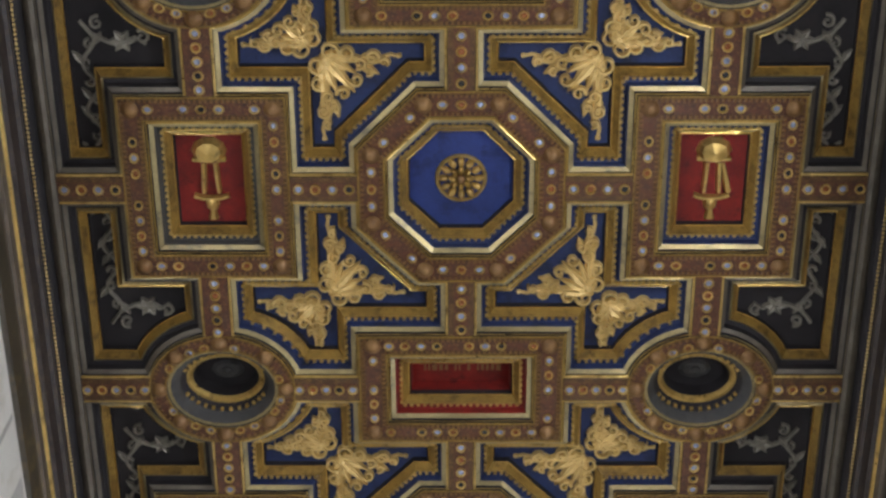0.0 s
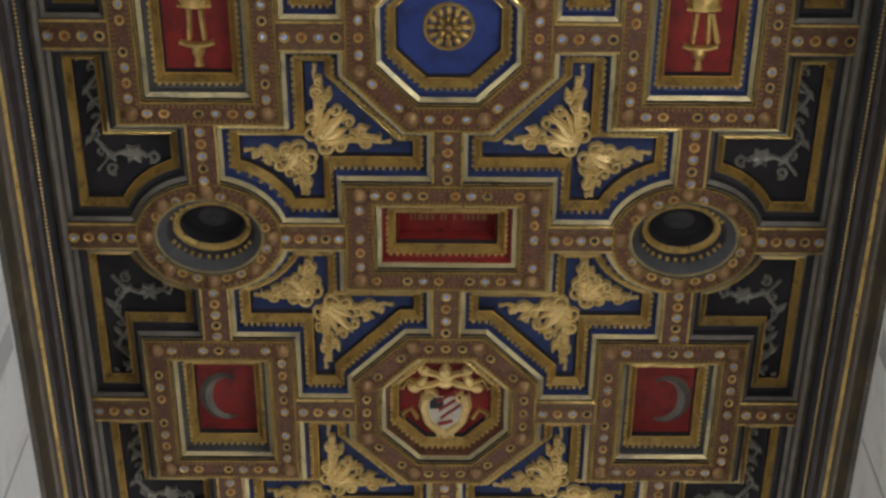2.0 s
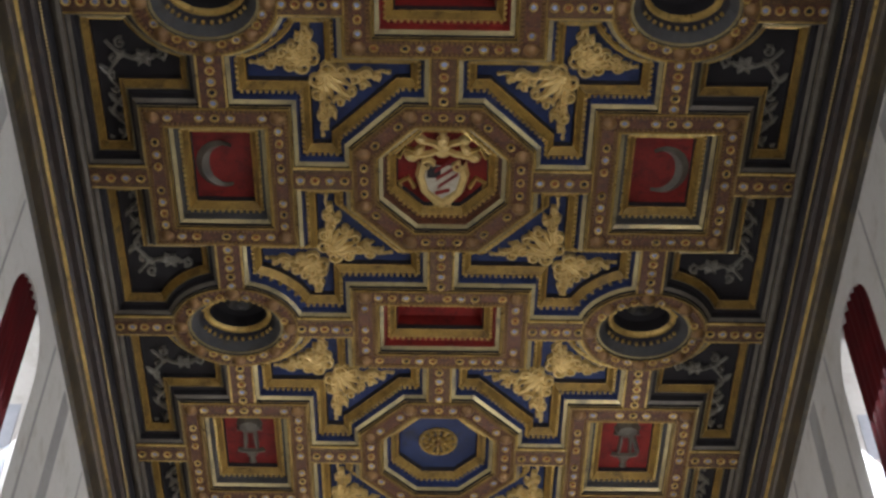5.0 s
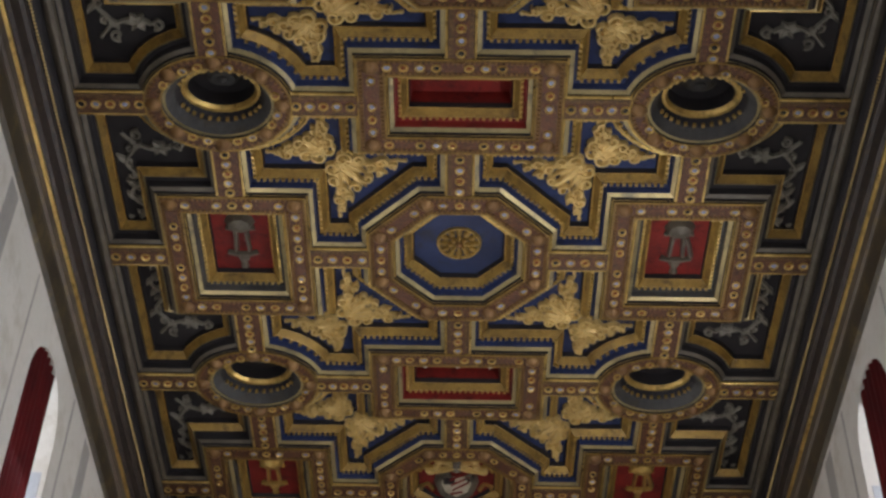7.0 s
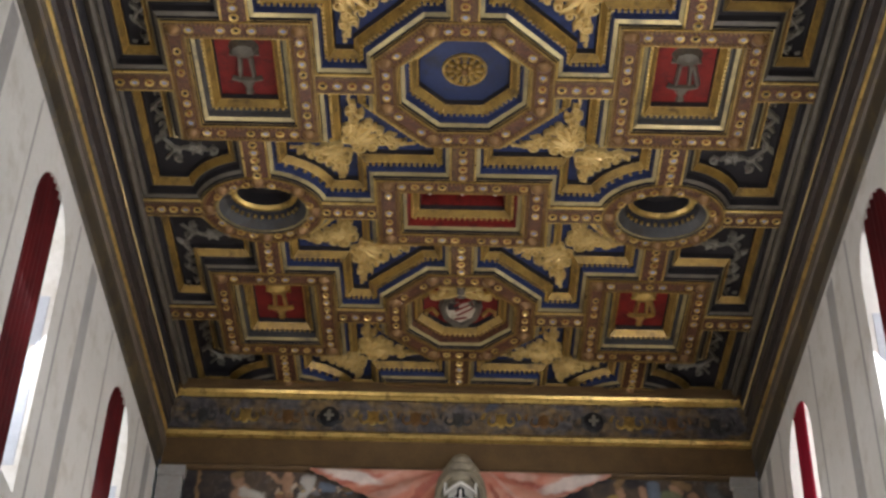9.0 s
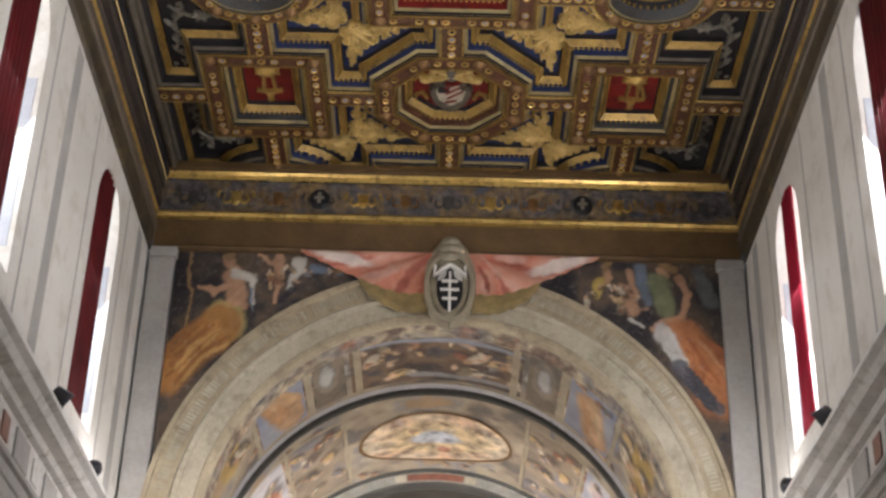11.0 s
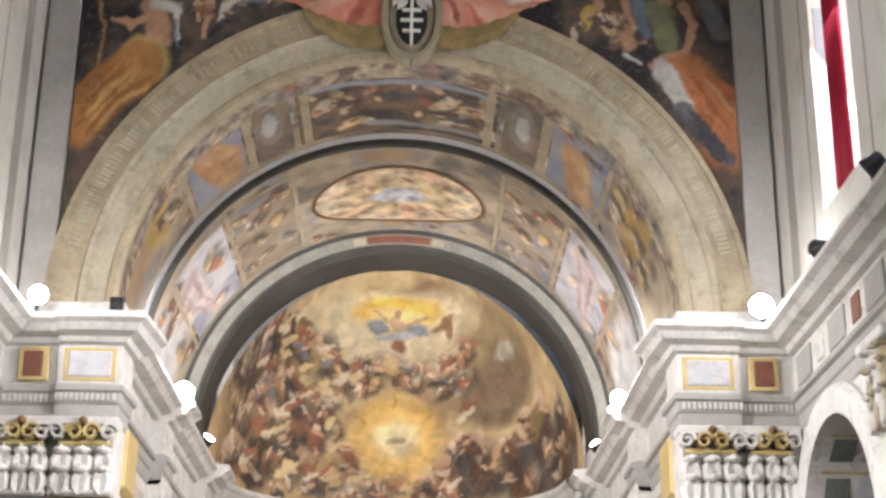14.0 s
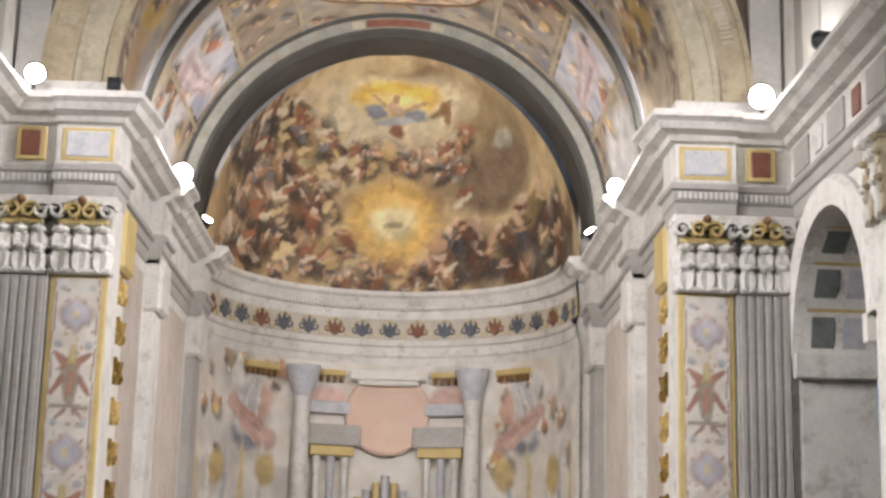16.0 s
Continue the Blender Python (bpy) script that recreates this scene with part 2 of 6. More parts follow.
BLUE_SLATE = surface("slate_blue_paint", (0.035, 0.05, 0.12), (0.018, 0.024, 0.055), 0.55, 0, 1.5, 25, 0.1, dirt=(0.03, 0.03, 0.035))
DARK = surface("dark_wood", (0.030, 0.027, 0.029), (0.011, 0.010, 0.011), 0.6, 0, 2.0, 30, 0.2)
RED = surface("red_paint", (0.24, 0.020, 0.014), (0.09, 0.010, 0.009), 0.6, 0, 2.6, 26, 0.15, dirt=(0.05, 0.008, 0.008))
BEAM = surface("painted_beam", (0.135, 0.064, 0.020), (0.026, 0.013, 0.009), 0.5, 0.15, 11.0, 45, 0.4, dirt=(0.27, 0.165, 0.045))
BEAM_RED = surface("red_painted_strip", (0.13, 0.042, 0.018), (0.026, 0.012, 0.009), 0.5, 0.05, 13.0, 45, 0.4, dirt=(0.24, 0.13, 0.04))
CORNICE_DARK = surface("dark_carved_cornice", (0.062, 0.048, 0.042), (0.012, 0.010, 0.011), 0.45, 0.1, 6.0, 30, 0.5, dirt=(0.11, 0.08, 0.045))
CORNICE_TAN = surface("tan_cornice_band", (0.17, 0.135, 0.10), (0.06, 0.05, 0.04), 0.5, 0.1, 1.6, 26, 0.25, dirt=(0.20, 0.15, 0.07))
DULL = surface("dull_bronze_paint", (0.15, 0.13, 0.095), (0.06, 0.05, 0.04), 0.5, 0.2, 4.0, 30, 0.2)
ORANGE_PAINT = surface("orange_paint", (0.27, 0.10, 0.03), (0.15, 0.05, 0.018), 0.5, 0, 8.0, 45, 0.2)
BOSS = surface("bronze_boss", (0.30, 0.17, 0.06), (0.12, 0.06, 0.025), 0.45, 0.4, 6.0, 50, 0.3)
MARBLE_GREY = surface("veined_grey_marble", (0.52, 0.53, 0.56), (0.30, 0.31, 0.35), 0.4, 0, 5.0, 30, 0.05, dirt=(0.56, 0.50, 0.42))
PEARL = surface("pale_medallion", (0.36, 0.41, 0.55), (0.16, 0.19, 0.32), 0.45, 0, 14.0, 60, 0.1)
SILVER = surface("tarnished_silver_leaf", (0.34, 0.32, 0.26), (0.14, 0.13, 0.11), 0.45, 0.4, 3.0, 35, 0.25)
OLIVE = surface("olive_brown_band", (0.085, 0.068, 0.042), (0.03, 0.026, 0.02), 0.45, 0.2, 1.4, 26, 0.25, dirt=(0.15, 0.11, 0.045))
BROWN = surface("brown_band", (0.16, 0.095, 0.035), (0.07, 0.04, 0.016), 0.6, 0.1, 2.5, 30, 0.15)
PLASTER = surface("white_plaster", (0.70, 0.68, 0.63), (0.58, 0.56, 0.51), 0.85, 0, 0.8, 14, 0.08, dirt=(0.50, 0.47, 0.40))
STONE_GREY = surface("grey_painted_plaster", (0.44, 0.425, 0.40), (0.29, 0.28, 0.265), 0.8, 0, 1.3, 14, 0.1, dirt=(0.36, 0.33, 0.28))
STUCCO = surface("pale_stucco", (0.72, 0.70, 0.66), (0.50, 0.49, 0.465), 0.7, 0, 1.6, 18, 0.2, dirt=(0.36, 0.345, 0.31))
ARCH_STONE = surface("yellowed_arch_stucco", (0.47, 0.395, 0.265), (0.26, 0.215, 0.14), 0.5, 0.05, 1.5, 16, 0.3, dirt=(0.20, 0.165, 0.11))
ARCH_PALE = surface("rubbed_arch_stucco", (0.52, 0.47, 0.36), (0.31, 0.27, 0.19), 0.45, 0.05, 1.8, 16, 0.3, dirt=(0.25, 0.22, 0.15))
RIB_AND_SHADE = surface("grey_rib_and_chapel_shade", (0.08, 0.077, 0.068), (0.034, 0.033, 0.029), 0.65, 0, 1.4, 22, 0.15)
# one red cloth in two tones: its shade and daylight are put into the colour
CURTAIN_SHADED = surface("shaded_red_curtain", (0.16, 0.010, 0.012), (0.055, 0.006, 0.008), 0.8, 0, 2.0, 30, 0.1)
CURTAIN_LIT = surface("lit_red_curtain", (0.42, 0.012, 0.04), (0.28, 0.008, 0.025), 0.8, 0, 2.0, 30, 0.1)
MARBLE_RED = surface("red_marble", (0.26, 0.10, 0.06), (0.13, 0.05, 0.035), 0.35, 0, 4.0, 30, 0.0)
OCHRE = surface("ochre_border", (0.60, 0.48, 0.22), (0.42, 0.31, 0.12), 0.6, 0.1, 3.0, 30, 0.1)
METAL = surface("black_metal", (0.05, 0.05, 0.055), (0.025, 0.025, 0.03), 0.4, 0.6, 5.0, 40, 0.1)
FLOOR = surface("marble_floor", (0.42, 0.38, 0.33), (0.26, 0.22, 0.19), 0.3, 0, 1.2, 12, 0.03)
PAINTED = painted_plaster("painted_plaster")
LAMP = glow("lamp_face", (1.0, 0.99, 0.97), 60)
SKYPANE = glow("bright_pane", (0.95, 0.98, 1.0), 3.0)
BLACK = surface("black_paint", (0.02, 0.02, 0.022), (0.01, 0.01, 0.011), 0.5, 0, 4, 40, 0.1)
WHITE = surface("white_paint", (0.75, 0.74, 0.7), (0.6, 0.58, 0.52), 0.6, 0, 4, 40, 0.1)


# building blocks
def mesh_of(name, verts, faces, mat, uvs=None, smooth=False):
    me = bpy.data.meshes.new(name)
    me.from_pydata([tuple(v) for v in verts], [], faces)
    me.materials.append(mat)
    if uvs:
        layer = me.uv_layers.new(name="uv")
        for loop in me.loops:
            layer.data[loop.index].uv = uvs[loop.vertex_index]
    if smooth:
        me.polygons.foreach_set("use_smooth", [True] * len(me.polygons))
    me.update()
    return me


def add(name, me, parent=None, label=""):
    ob = new(name, me)
    ob.parent = parent
    if label:
        ob["label"] = label
    return ob


def thing(name, label, category, group="", kind="", at=(0, 0, 0)):
    ob = new(name)
    ob.location = at
    ob.empty_display_size = 0.1
    return tagged(ob, label, category, group, kind)


def box_data(x0, x1, y0, y1, z0, z1):
    v = [(x, y, z) for z in (z0, z1) for y in (y0, y1) for x in (x0, x1)]
    return v, [(0, 2, 3, 1), (4, 5, 7, 6), (0, 1, 5, 4), (2, 6, 7, 3), (0, 4, 6, 2), (1, 3, 7, 5)]


def bevel_box(name, x0, x1, y0, y1, z0, z1, mat, parent=None, label="", r=0.012):
    bm = bmesh.new()
    v, f = box_data(min(x0, x1), max(x0, x1), min(y0, y1), max(y0, y1), min(z0, z1), max(z0, z1))
    vs = [bm.verts.new(p) for p in v]
    for q in f:
        bm.faces.new([vs[k] for k in q])
    bmesh.ops.bevel(bm, geom=bm.edges[:], offset=r, segments=1, affect="EDGES")
    return from_bm(name, bm, mat, parent, label)


def from_bm(name, bm, mat, parent=None, label="", smooth=False):
    me = bpy.data.meshes.new(name)
    bm.to_mesh(me)
    bm.free()
    me.materials.append(mat)
    if smooth:
        me.polygons.foreach_set("use_smooth", [True] * len(me.polygons))
    return add(name, me, parent, label)


def area2(poly):
    return sum(a[0] * b[1] - b[0] * a[1] for a, b in zip(poly, poly[1:] + poly[:1])) / 2


def inset(poly, d):
    """The polygon with every edge moved inwards by d, mitred."""
    if area2(poly) < 0:
        poly = poly[::-1]
    out, n = [], len(poly)
    for k in range(n):
        a, b, c = Vector(poly[k - 1]), Vector(poly[k]), Vector(poly[(k + 1) % n])
        e, f = (b - a).normalized(), (c - b).normalized()
        na, nb = Vector((-e.y, e.x)), Vector((-f.y, f.x))
        m = na + nb
        q = m.dot(na)
        out.append(tuple(b + m * (d / q if q > 0.25 else d / 0.25)))
    return out


def ccw(poly):
    return poly if area2(poly) > 0 else poly[::-1]


def band(name, poly, d0, z0, d1, z1, mat, parent, label=""):
    """One course of a moulding: it runs round the polygon from inset d0 at height z0 to inset d1 at height z1."""
    a, b = inset(poly, d0), inset(poly, d1)
    n = len(a)
    v = [(*p, z0) for p in a] + [(*p, z1) for p in b]
    return add(name, mesh_of(name, v, [(k, k + n, (k + 1) % n + n, (k + 1) % n) for k in range(n)], mat), parent, label)


def plate(name, poly, z, mat, parent, label="", uv=False):
    """A flat panel that faces down."""
    p = ccw(poly)
    me = mesh_of(name, [(*q, z) for q in p], [tuple(range(len(p)))[::-1]], mat, [tuple(q) for q in p] if uv else None)
    return add(name, me, parent, label)


def ring(name, outer, inner, z0, z1, mat, parent, label=""):
    """A flat frame between two outlines of equally many points, with its outer and inner sides."""
    n = len(outer)
    v = [(*p, z0) for p in outer] + [(*p, z0) for p in inner] + [(*p, z1) for p in outer] + [(*p, z1) for p in inner]
    f = []
    for k in range(n):
        j = (k + 1) % n
        f += [(k, k + n, j + n, j), (k, j, j + 2 * n, k + 2 * n), (k + n, k + 3 * n, j + 3 * n, j + n)]
    return add(name, mesh_of(name, v, f, mat), parent, label)


def lathe(name, profile, mat, parent=None, label="", n=16, smooth=True):
    """A turned piece about z from (radius, height) pairs."""
    v, f = [], []
    for r, z in profile:
        v += [(r * math.cos(2 * math.pi * k / n), r * math.sin(2 * math.pi * k / n), z) for k in range(n)]
    for i in range(len(profile) - 1):
        f += [(i * n + k, i * n + (k + 1) % n, (i + 1) * n + (k + 1) % n, (i + 1) * n + k) for k in range(n)]
    return add(name, mesh_of(name, v, f, mat, None, smooth), parent, label)


def sweep(name, path, profile, mat, parent=None, label="", closed=False):
    """A moulding: profile points (out, up) carried along path points (place, outward direction)."""
    n, v, f = len(profile), [], []
    for p, out in path:
        v += [Vector(p) + Vector(out) * a + Vector((0, 0, b)) for a, b in profile]
    m = len(path)
    for i in range(m if closed else m - 1):
        j = (i + 1) % m
        f += [(i * n + k, j * n + k, j * n + k + 1, i * n + k + 1) for k in range(n - 1)]
    return add(name, mesh_of(name, v, f, mat), parent, label)

# ceiling: coffers hang at ZB, one bay every P metres
ZB, P, Y0, WALL_X, WALL_Y = 17.1, 5.158, 6.74, 4.85, 24.55
HB, COL = 0.15, 2.82
OCT_O, OCT_I, SQ_X, SQ_Y, RC_X, RC_Y, EL_X, EL_Y = 1.15, 0.84, 0.92, 1.09, 1.20, 0.72, 0.87, 0.73
EDGE = 4.50
HALF = P / 2
BAYS = (-1, 0, 1, 2, 3)

slab = bevel_box("ceiling", -5.4, 5.4, -14.0, 24.9, ZB + 0.62, ZB + 0.85, DARK)
tagged(slab, "dark timber ceiling boards above the gilded coffers", "ceiling", kind="structure")


def octagon(r):
    q = r * math.tan(math.pi / 8)
    return [(q, r), (r, q), (r, -q), (q, -r), (-q, -r), (-r, -q), (-r, q), (-q, r)][::-1]


def oblong(a, b):
    return [(-a, -b), (a, -b), (a, b), (-a, b)]


def oval(a, b, n=32):
    return [(a * math.cos(2 * math.pi * k / n), b * math.sin(2 * math.pi * k / n)) for k in range(n)]


def moulding(poly, parent, courses):
    for name, d0, z0, d1, z1, m in courses:
        band(name, poly, d0, z0, d1, z1, m, parent)


def dentils(poly, d, z, parent, mat, step=0.075, size=0.035):
    """Small blocks along a course, in one part."""
    q, v, f = inset(poly, d), [], []
    for a, b in zip(q, q[1:] + q[:1]):
        a, b = Vector(a), Vector(b)
        ln = (b - a).length
        n = int(ln / step)
        if n < 1:
            continue
        e = (b - a) / ln
        s = Vector((-e.y, e.x))
        for k in range(n):
            c = a + e * (ln * (k + 0.5) / n)
            o = len(v)
            for dz in (-0.018, 0.02):
                v += [(*(c + e * (i * size / 2) + s * (j * 0.018)), z + dz) for i, j in ((-1, -1), (1, -1), (1, 1), (-1, 1))]
            f += [(o + 3, o + 2, o + 1, o)] + [(o + i, o + (i + 1) % 4, o + 4 + (i + 1) % 4, o + 4 + i) for i in range(4)]
    ob = add("dentil_course", mesh_of("dentil_course", v, f, mat), parent)
    return tagged(ob, kind="stuff")


COURSES = (("beam_side", 0.0, 0.0, 0.006, 0.02, DARK), ("gilt_lip", 0.006, 0.02, 0.026, 0.012, GOLD), ("dark_gap", 0.026, 0.012, 0.034, 0.05, DARK), ("gilt_hollow", 0.034, 0.05, 0.085, 0.078, GOLD_DULL),
           ("painted_step", 0.085, 0.078, 0.10, 0.17, BLUE), ("painted_ledge", 0.10, 0.17, 0.15, 0.182, BLUE), ("gilt_moulding", 0.15, 0.182, 0.17, 0.168, GOLD), ("gilt_cove", 0.17, 0.168, 0.235, 0.262, GOLD_OCHRE),
           ("inner_lip", 0.235, 0.262, 0.25, 0.254, GOLD), ("inner_step", 0.25, 0.254, 0.265, 0.33, DARK))
OUTSIDE = list(COURSES)
SIDE = [(n, d0, z0, d1, z1, {"gilt_lip": GOLD_DULL, "gilt_hollow": DULL, "gilt_moulding": GOLD_DULL, "gilt_cove": GOLD_OCHRE, "inner_lip": GOLD}.get(n, DARK)) for n, d0, z0, d1, z1, m in COURSES]
OPEN = [(n, d0 * 0.99, z0, d1 * 0.99, z1, m) for n, d0, z0, d1, z1, m in COURSES]
GREYOPEN = [(a, b, c, d, e, GREYBLUE if m is BLUE else m) for a, b, c, d, e, m in OPEN]

# carved studs and medallions of the beams
def turned(name, profile, mat, n=10):
    v, f = [], []
    for r, z in profile:
        v += [(r * math.cos(2 * math.pi * k / n), r * math.sin(2 * math.pi * k / n), z) for k in range(n)]
    for i in range(len(profile) - 1):
        f += [(i * n + k, (i + 1) * n + k, (i + 1) * n + (k + 1) % n, i * n + (k + 1) % n) for k in range(n)]
    f.append(tuple(range((len(profile) - 1) * n, len(profile) * n))[::-1])
    return mesh_of(name, v, f, mat, None, True)


BOSS_MESH = turned("boss", [(0.095, 0.0), (0.1, -0.02), (0.07, -0.035), (0.06, -0.06), (0.02, -0.075)], BOSS)
def loop_mesh(name, centre):
    """A flat gilt ring with a coloured centre."""
    n, v, f = 12, [], []
    for r, z in ((0.062, 0.0), (0.058, -0.02), (0.048, -0.02), (0.036, -0.004), (0.014, -0.016)):
        v += [(r * math.cos(2 * math.pi * k / n), r * math.sin(2 * math.pi * k / n), z) for k in range(n)]
    for i in range(4):
        f += [(i * n + k, (i + 1) * n + k, (i + 1) * n + (k + 1) % n, i * n + (k + 1) % n) for k in range(n)]
    f.append(tuple(range(4 * n, 5 * n))[::-1])
    me = mesh_of(name, v, f, GOLD)
    me.materials.append(centre)
    for q in me.polygons[3 * n:]:
        q.material_index = 1
    return me


LOOPS = [loop_mesh("medallion", m) for m in (PEARL, ORANGE_PAINT, PEARL, BLACK)]
PLAIN_LOOPS = [loop_mesh("medallion", m) for m in (BLACK, BEAM_RED)]


def spot(name, me, x, y, parent, turn=0.0, sx=1.0, sy=1.0):
    ob = add(name, me, parent)
    ob.matrix_local = pose(x, y, 0, 0, 0, turn) @ Matrix.Diagonal((sx, sy, 1, 1))
    return ob


def studs(points, parent, closed=True, step=0.185, bosses=True, loops=None):
    """Bosses at the corners of a centre line and medallions between them."""
    pairs = list(zip(points, points[1:] + points[:1])) if closed else list(zip(points, points[1:]))
    for a, b in pairs:
        a, b = Vector(a), Vector(b)
        ln = (b - a).length
        if bosses:
            spot("boss", BOSS_MESH, *a, parent)
        n = max(1, round(ln / step) - 1)
        turn = math.degrees(math.atan2(b.y - a.y, b.x - a.x))
        for k in range(n):
            c = a + (b - a) * ((k + 1) / (n + 1))
            if (k + len(parent.children)) % 7:
                spot("medallion", (loops or LOOPS)[k % len(loops or LOOPS)], *c, parent, turn, 1.0, 0.85).location.z = -0.004


def frame_of(name, label, outer, inner, courses, floor_mat, depth, beam, at, line, loops=None):
    t = thing(name, label, "ceiling coffer", name + "s", at=(*at, ZB))
    ring("painted_frame", outer, inner, 0.0, 0.3, beam, t)
    mid = [[(p[0] + (q[0] - p[0]) * g, p[1] + (q[1] - p[1]) * g) for p, q in zip(outer, inner)] for g in (0.24, 0.76)]
    ring("painted_strip", mid[0], mid[1], -0.004, 0.004, BEAM_RED, t)
    moulding(inner, t, courses)
    last = courses[-1][3]
    if depth > 0.34:
        band("deep_side", inner, last, courses[-1][4], last + 0.02, depth, floor_mat, t)
    plate("panel", inset(inner, last - 0.001), depth, floor_mat, t)
    dentils(inner, 0.15, 0.175, t, GOLD)
    ring("gilt_roll", inset(outer, 0.0), inset(outer, 0.022), -0.014, 0.01, GOLD_OCHRE, t)
    ring("gilt_roll", inset(inner, -0.022), inset(inner, 0.0), -0.014, 0.01, GOLD_OCHRE, t)
    dentils(inner, -0.05, -0.004, t, BOSS, 0.06, 0.026)
    dentils(outer, 0.05, -0.004, t, BOSS, 0.06, 0.026)
    studs(line, t, loops=loops)
    return t


def link(a, b, horizontal, at, beam):
    """A short painted beam between two coffers."""
    t = thing("ceiling_beam", "short painted ceiling beam with gilt medallions between coffers", "ceiling beam", "ceiling_beams", at=(*at, ZB))
    ln = b - a
    x0, x1, y0, y1 = (a, b, -HB, HB) if horizontal else (-HB, HB, a, b)
    bevel_box("beam_body", x0, x1, y0, y1, -0.004, 0.3, beam, t, r=0.008)
    m = HB * 0.55
    bevel_box("painted_strip", *((a, b, -m, m) if horizontal else (-m, m, a, b)), -0.008, 0.0, BEAM_RED, t, r=0.002)
    for s in (-1, 1):
        if horizontal:
            bevel_box("gilt_edge", a, b, s * HB, s * (HB + 0.03), 0.004, 0.05, GOLD, t, r=0.006)
        else:
            bevel_box("gilt_edge", s * HB, s * (HB + 0.03), a, b, 0.004, 0.05, GOLD, t, r=0.006)
    n = max(2, round(ln / 0.17))
    for k in range(n):
        c = a + ln * (k + 0.5) / n
        spot("medallion", LOOPS[(k + round(at[1] * 3)) % 4], *((c, 0) if horizontal else (0, c)), t).location.z = -0.008
    return t


def arc_pts(a, b, u0, w0, start, end, n=9):
    return [(u0 + a * math.cos(radians(start + (end - start) * k / (n - 1))), w0 + b * math.sin(radians(start + (end - start) * k / (n - 1)))) for k in range(n)]


q8 = OCT_O * math.tan(math.pi / 8)
a0 = math.degrees(math.asin(HB / EL_Y))
a1 = math.degrees(math.acos(HB / EL_X))
INNER_FIELD = ([(HB, OCT_O), (q8, OCT_O), (OCT_O, q8), (OCT_O, HB), (COL - SQ_X, HB), (COL - SQ_X, SQ_Y), (COL - HB, SQ_Y)]
               + arc_pts(EL_X, EL_Y, COL, HALF, 180 + a1, 180 + a0)
               + [(RC_X, HALF - HB), (RC_X, HALF - RC_Y), (HB, HALF - RC_Y)])
OUTER_FIELD = ([(COL + SQ_X, HB), (EDGE, HB), (EDGE, HALF - HB)] + arc_pts(EL_X, EL_Y, COL, HALF, 360 - a0, 360 - a1)
               + [(COL + HB, SQ_Y), (COL + SQ_X, SQ_Y)])


def dome(v, f, cx, cy, a, b, turn, h, z=0.0, n=10):
    o, c, s = len(v), math.cos(turn), math.sin(turn)
    for k, (r, zz) in enumerate(((1.0, 0.0), (0.72, h * 0.7))):
        for i in range(n):
            x, y = a * r * math.cos(2 * math.pi * i / n), b * r * math.sin(2 * math.pi * i / n)
            v.append((cx + x * c - y * s, cy + x * s + y * c, z - zz))
    v.append((cx, cy, z - h))
    for i in range(n):
        j = (i + 1) % n
        f += [(o + i, o + n + i, o + n + j, o + j), (o + n + i, o + 2 * n, o + n + j)]


def curl(v, f, pts, w0, w1, h):
    """A tapering rounded strip along pts."""
    o, n = len(v), len(pts)
    for k, p in enumerate(pts):
        p = Vector(p)
        d = (Vector(pts[min(k + 1, n - 1)]) - Vector(pts[max(k - 1, 0)])).normalized()
        s = Vector((-d.y, d.x)) * (w0 + (w1 - w0) * k / (n - 1))
        v += [(*(p - s), 0.0), (*(p - s * 0.5), -h), (*(p + s * 0.5), -h), (*(p + s), 0.0)]
    for k in range(n - 1):
        f += [(o + 4 * k + i, o + 4 * k + i + 1, o + 4 * k + 5 + i, o + 4 * k + 4 + i) for i in range(3)]


def scroll(cx, cy, r, start, turns, sign=1, n=16):
    return [(cx + r * (1 - 0.8 * k / (n - 1)) * math.cos(start + sign * turns * 2 * math.pi * k / (n - 1)),
             cy + r * (1 - 0.8 * k / (n - 1)) * math.sin(start + sign * turns * 2 * math.pi * k / (n - 1))) for k in range(n)]


def lobe(v, f, a, b, w, h):
    """A pointed leaf from a to b, widest past its middle, with a raised rib."""
    a, b = Vector(a), Vector(b)
    d = b - a
    s = Vector((-d.y, d.x)).normalized()
    o, n = len(v), 7
    for k in range(n):
        t = k / (n - 1)
        g = w * (math.sin(math.pi * min(1, t ** 0.75)) * 0.9 + 0.1 * (1 - t)) * (1 + 0.10 * (k % 2))
        p = a + d * t
        v += [(*(p - s * g), 0.0), (*(p - s * g * 0.55), -h), (*p, -h * 0.65), (*(p + s * g * 0.55), -h), (*(p + s * g), 0.0)]
    for k in range(n - 1):
        f += [(o + 5 * k + i, o + 5 * k + i + 1, o + 5 * k + 6 + i, o + 5 * k + 5 + i) for i in range(4)]


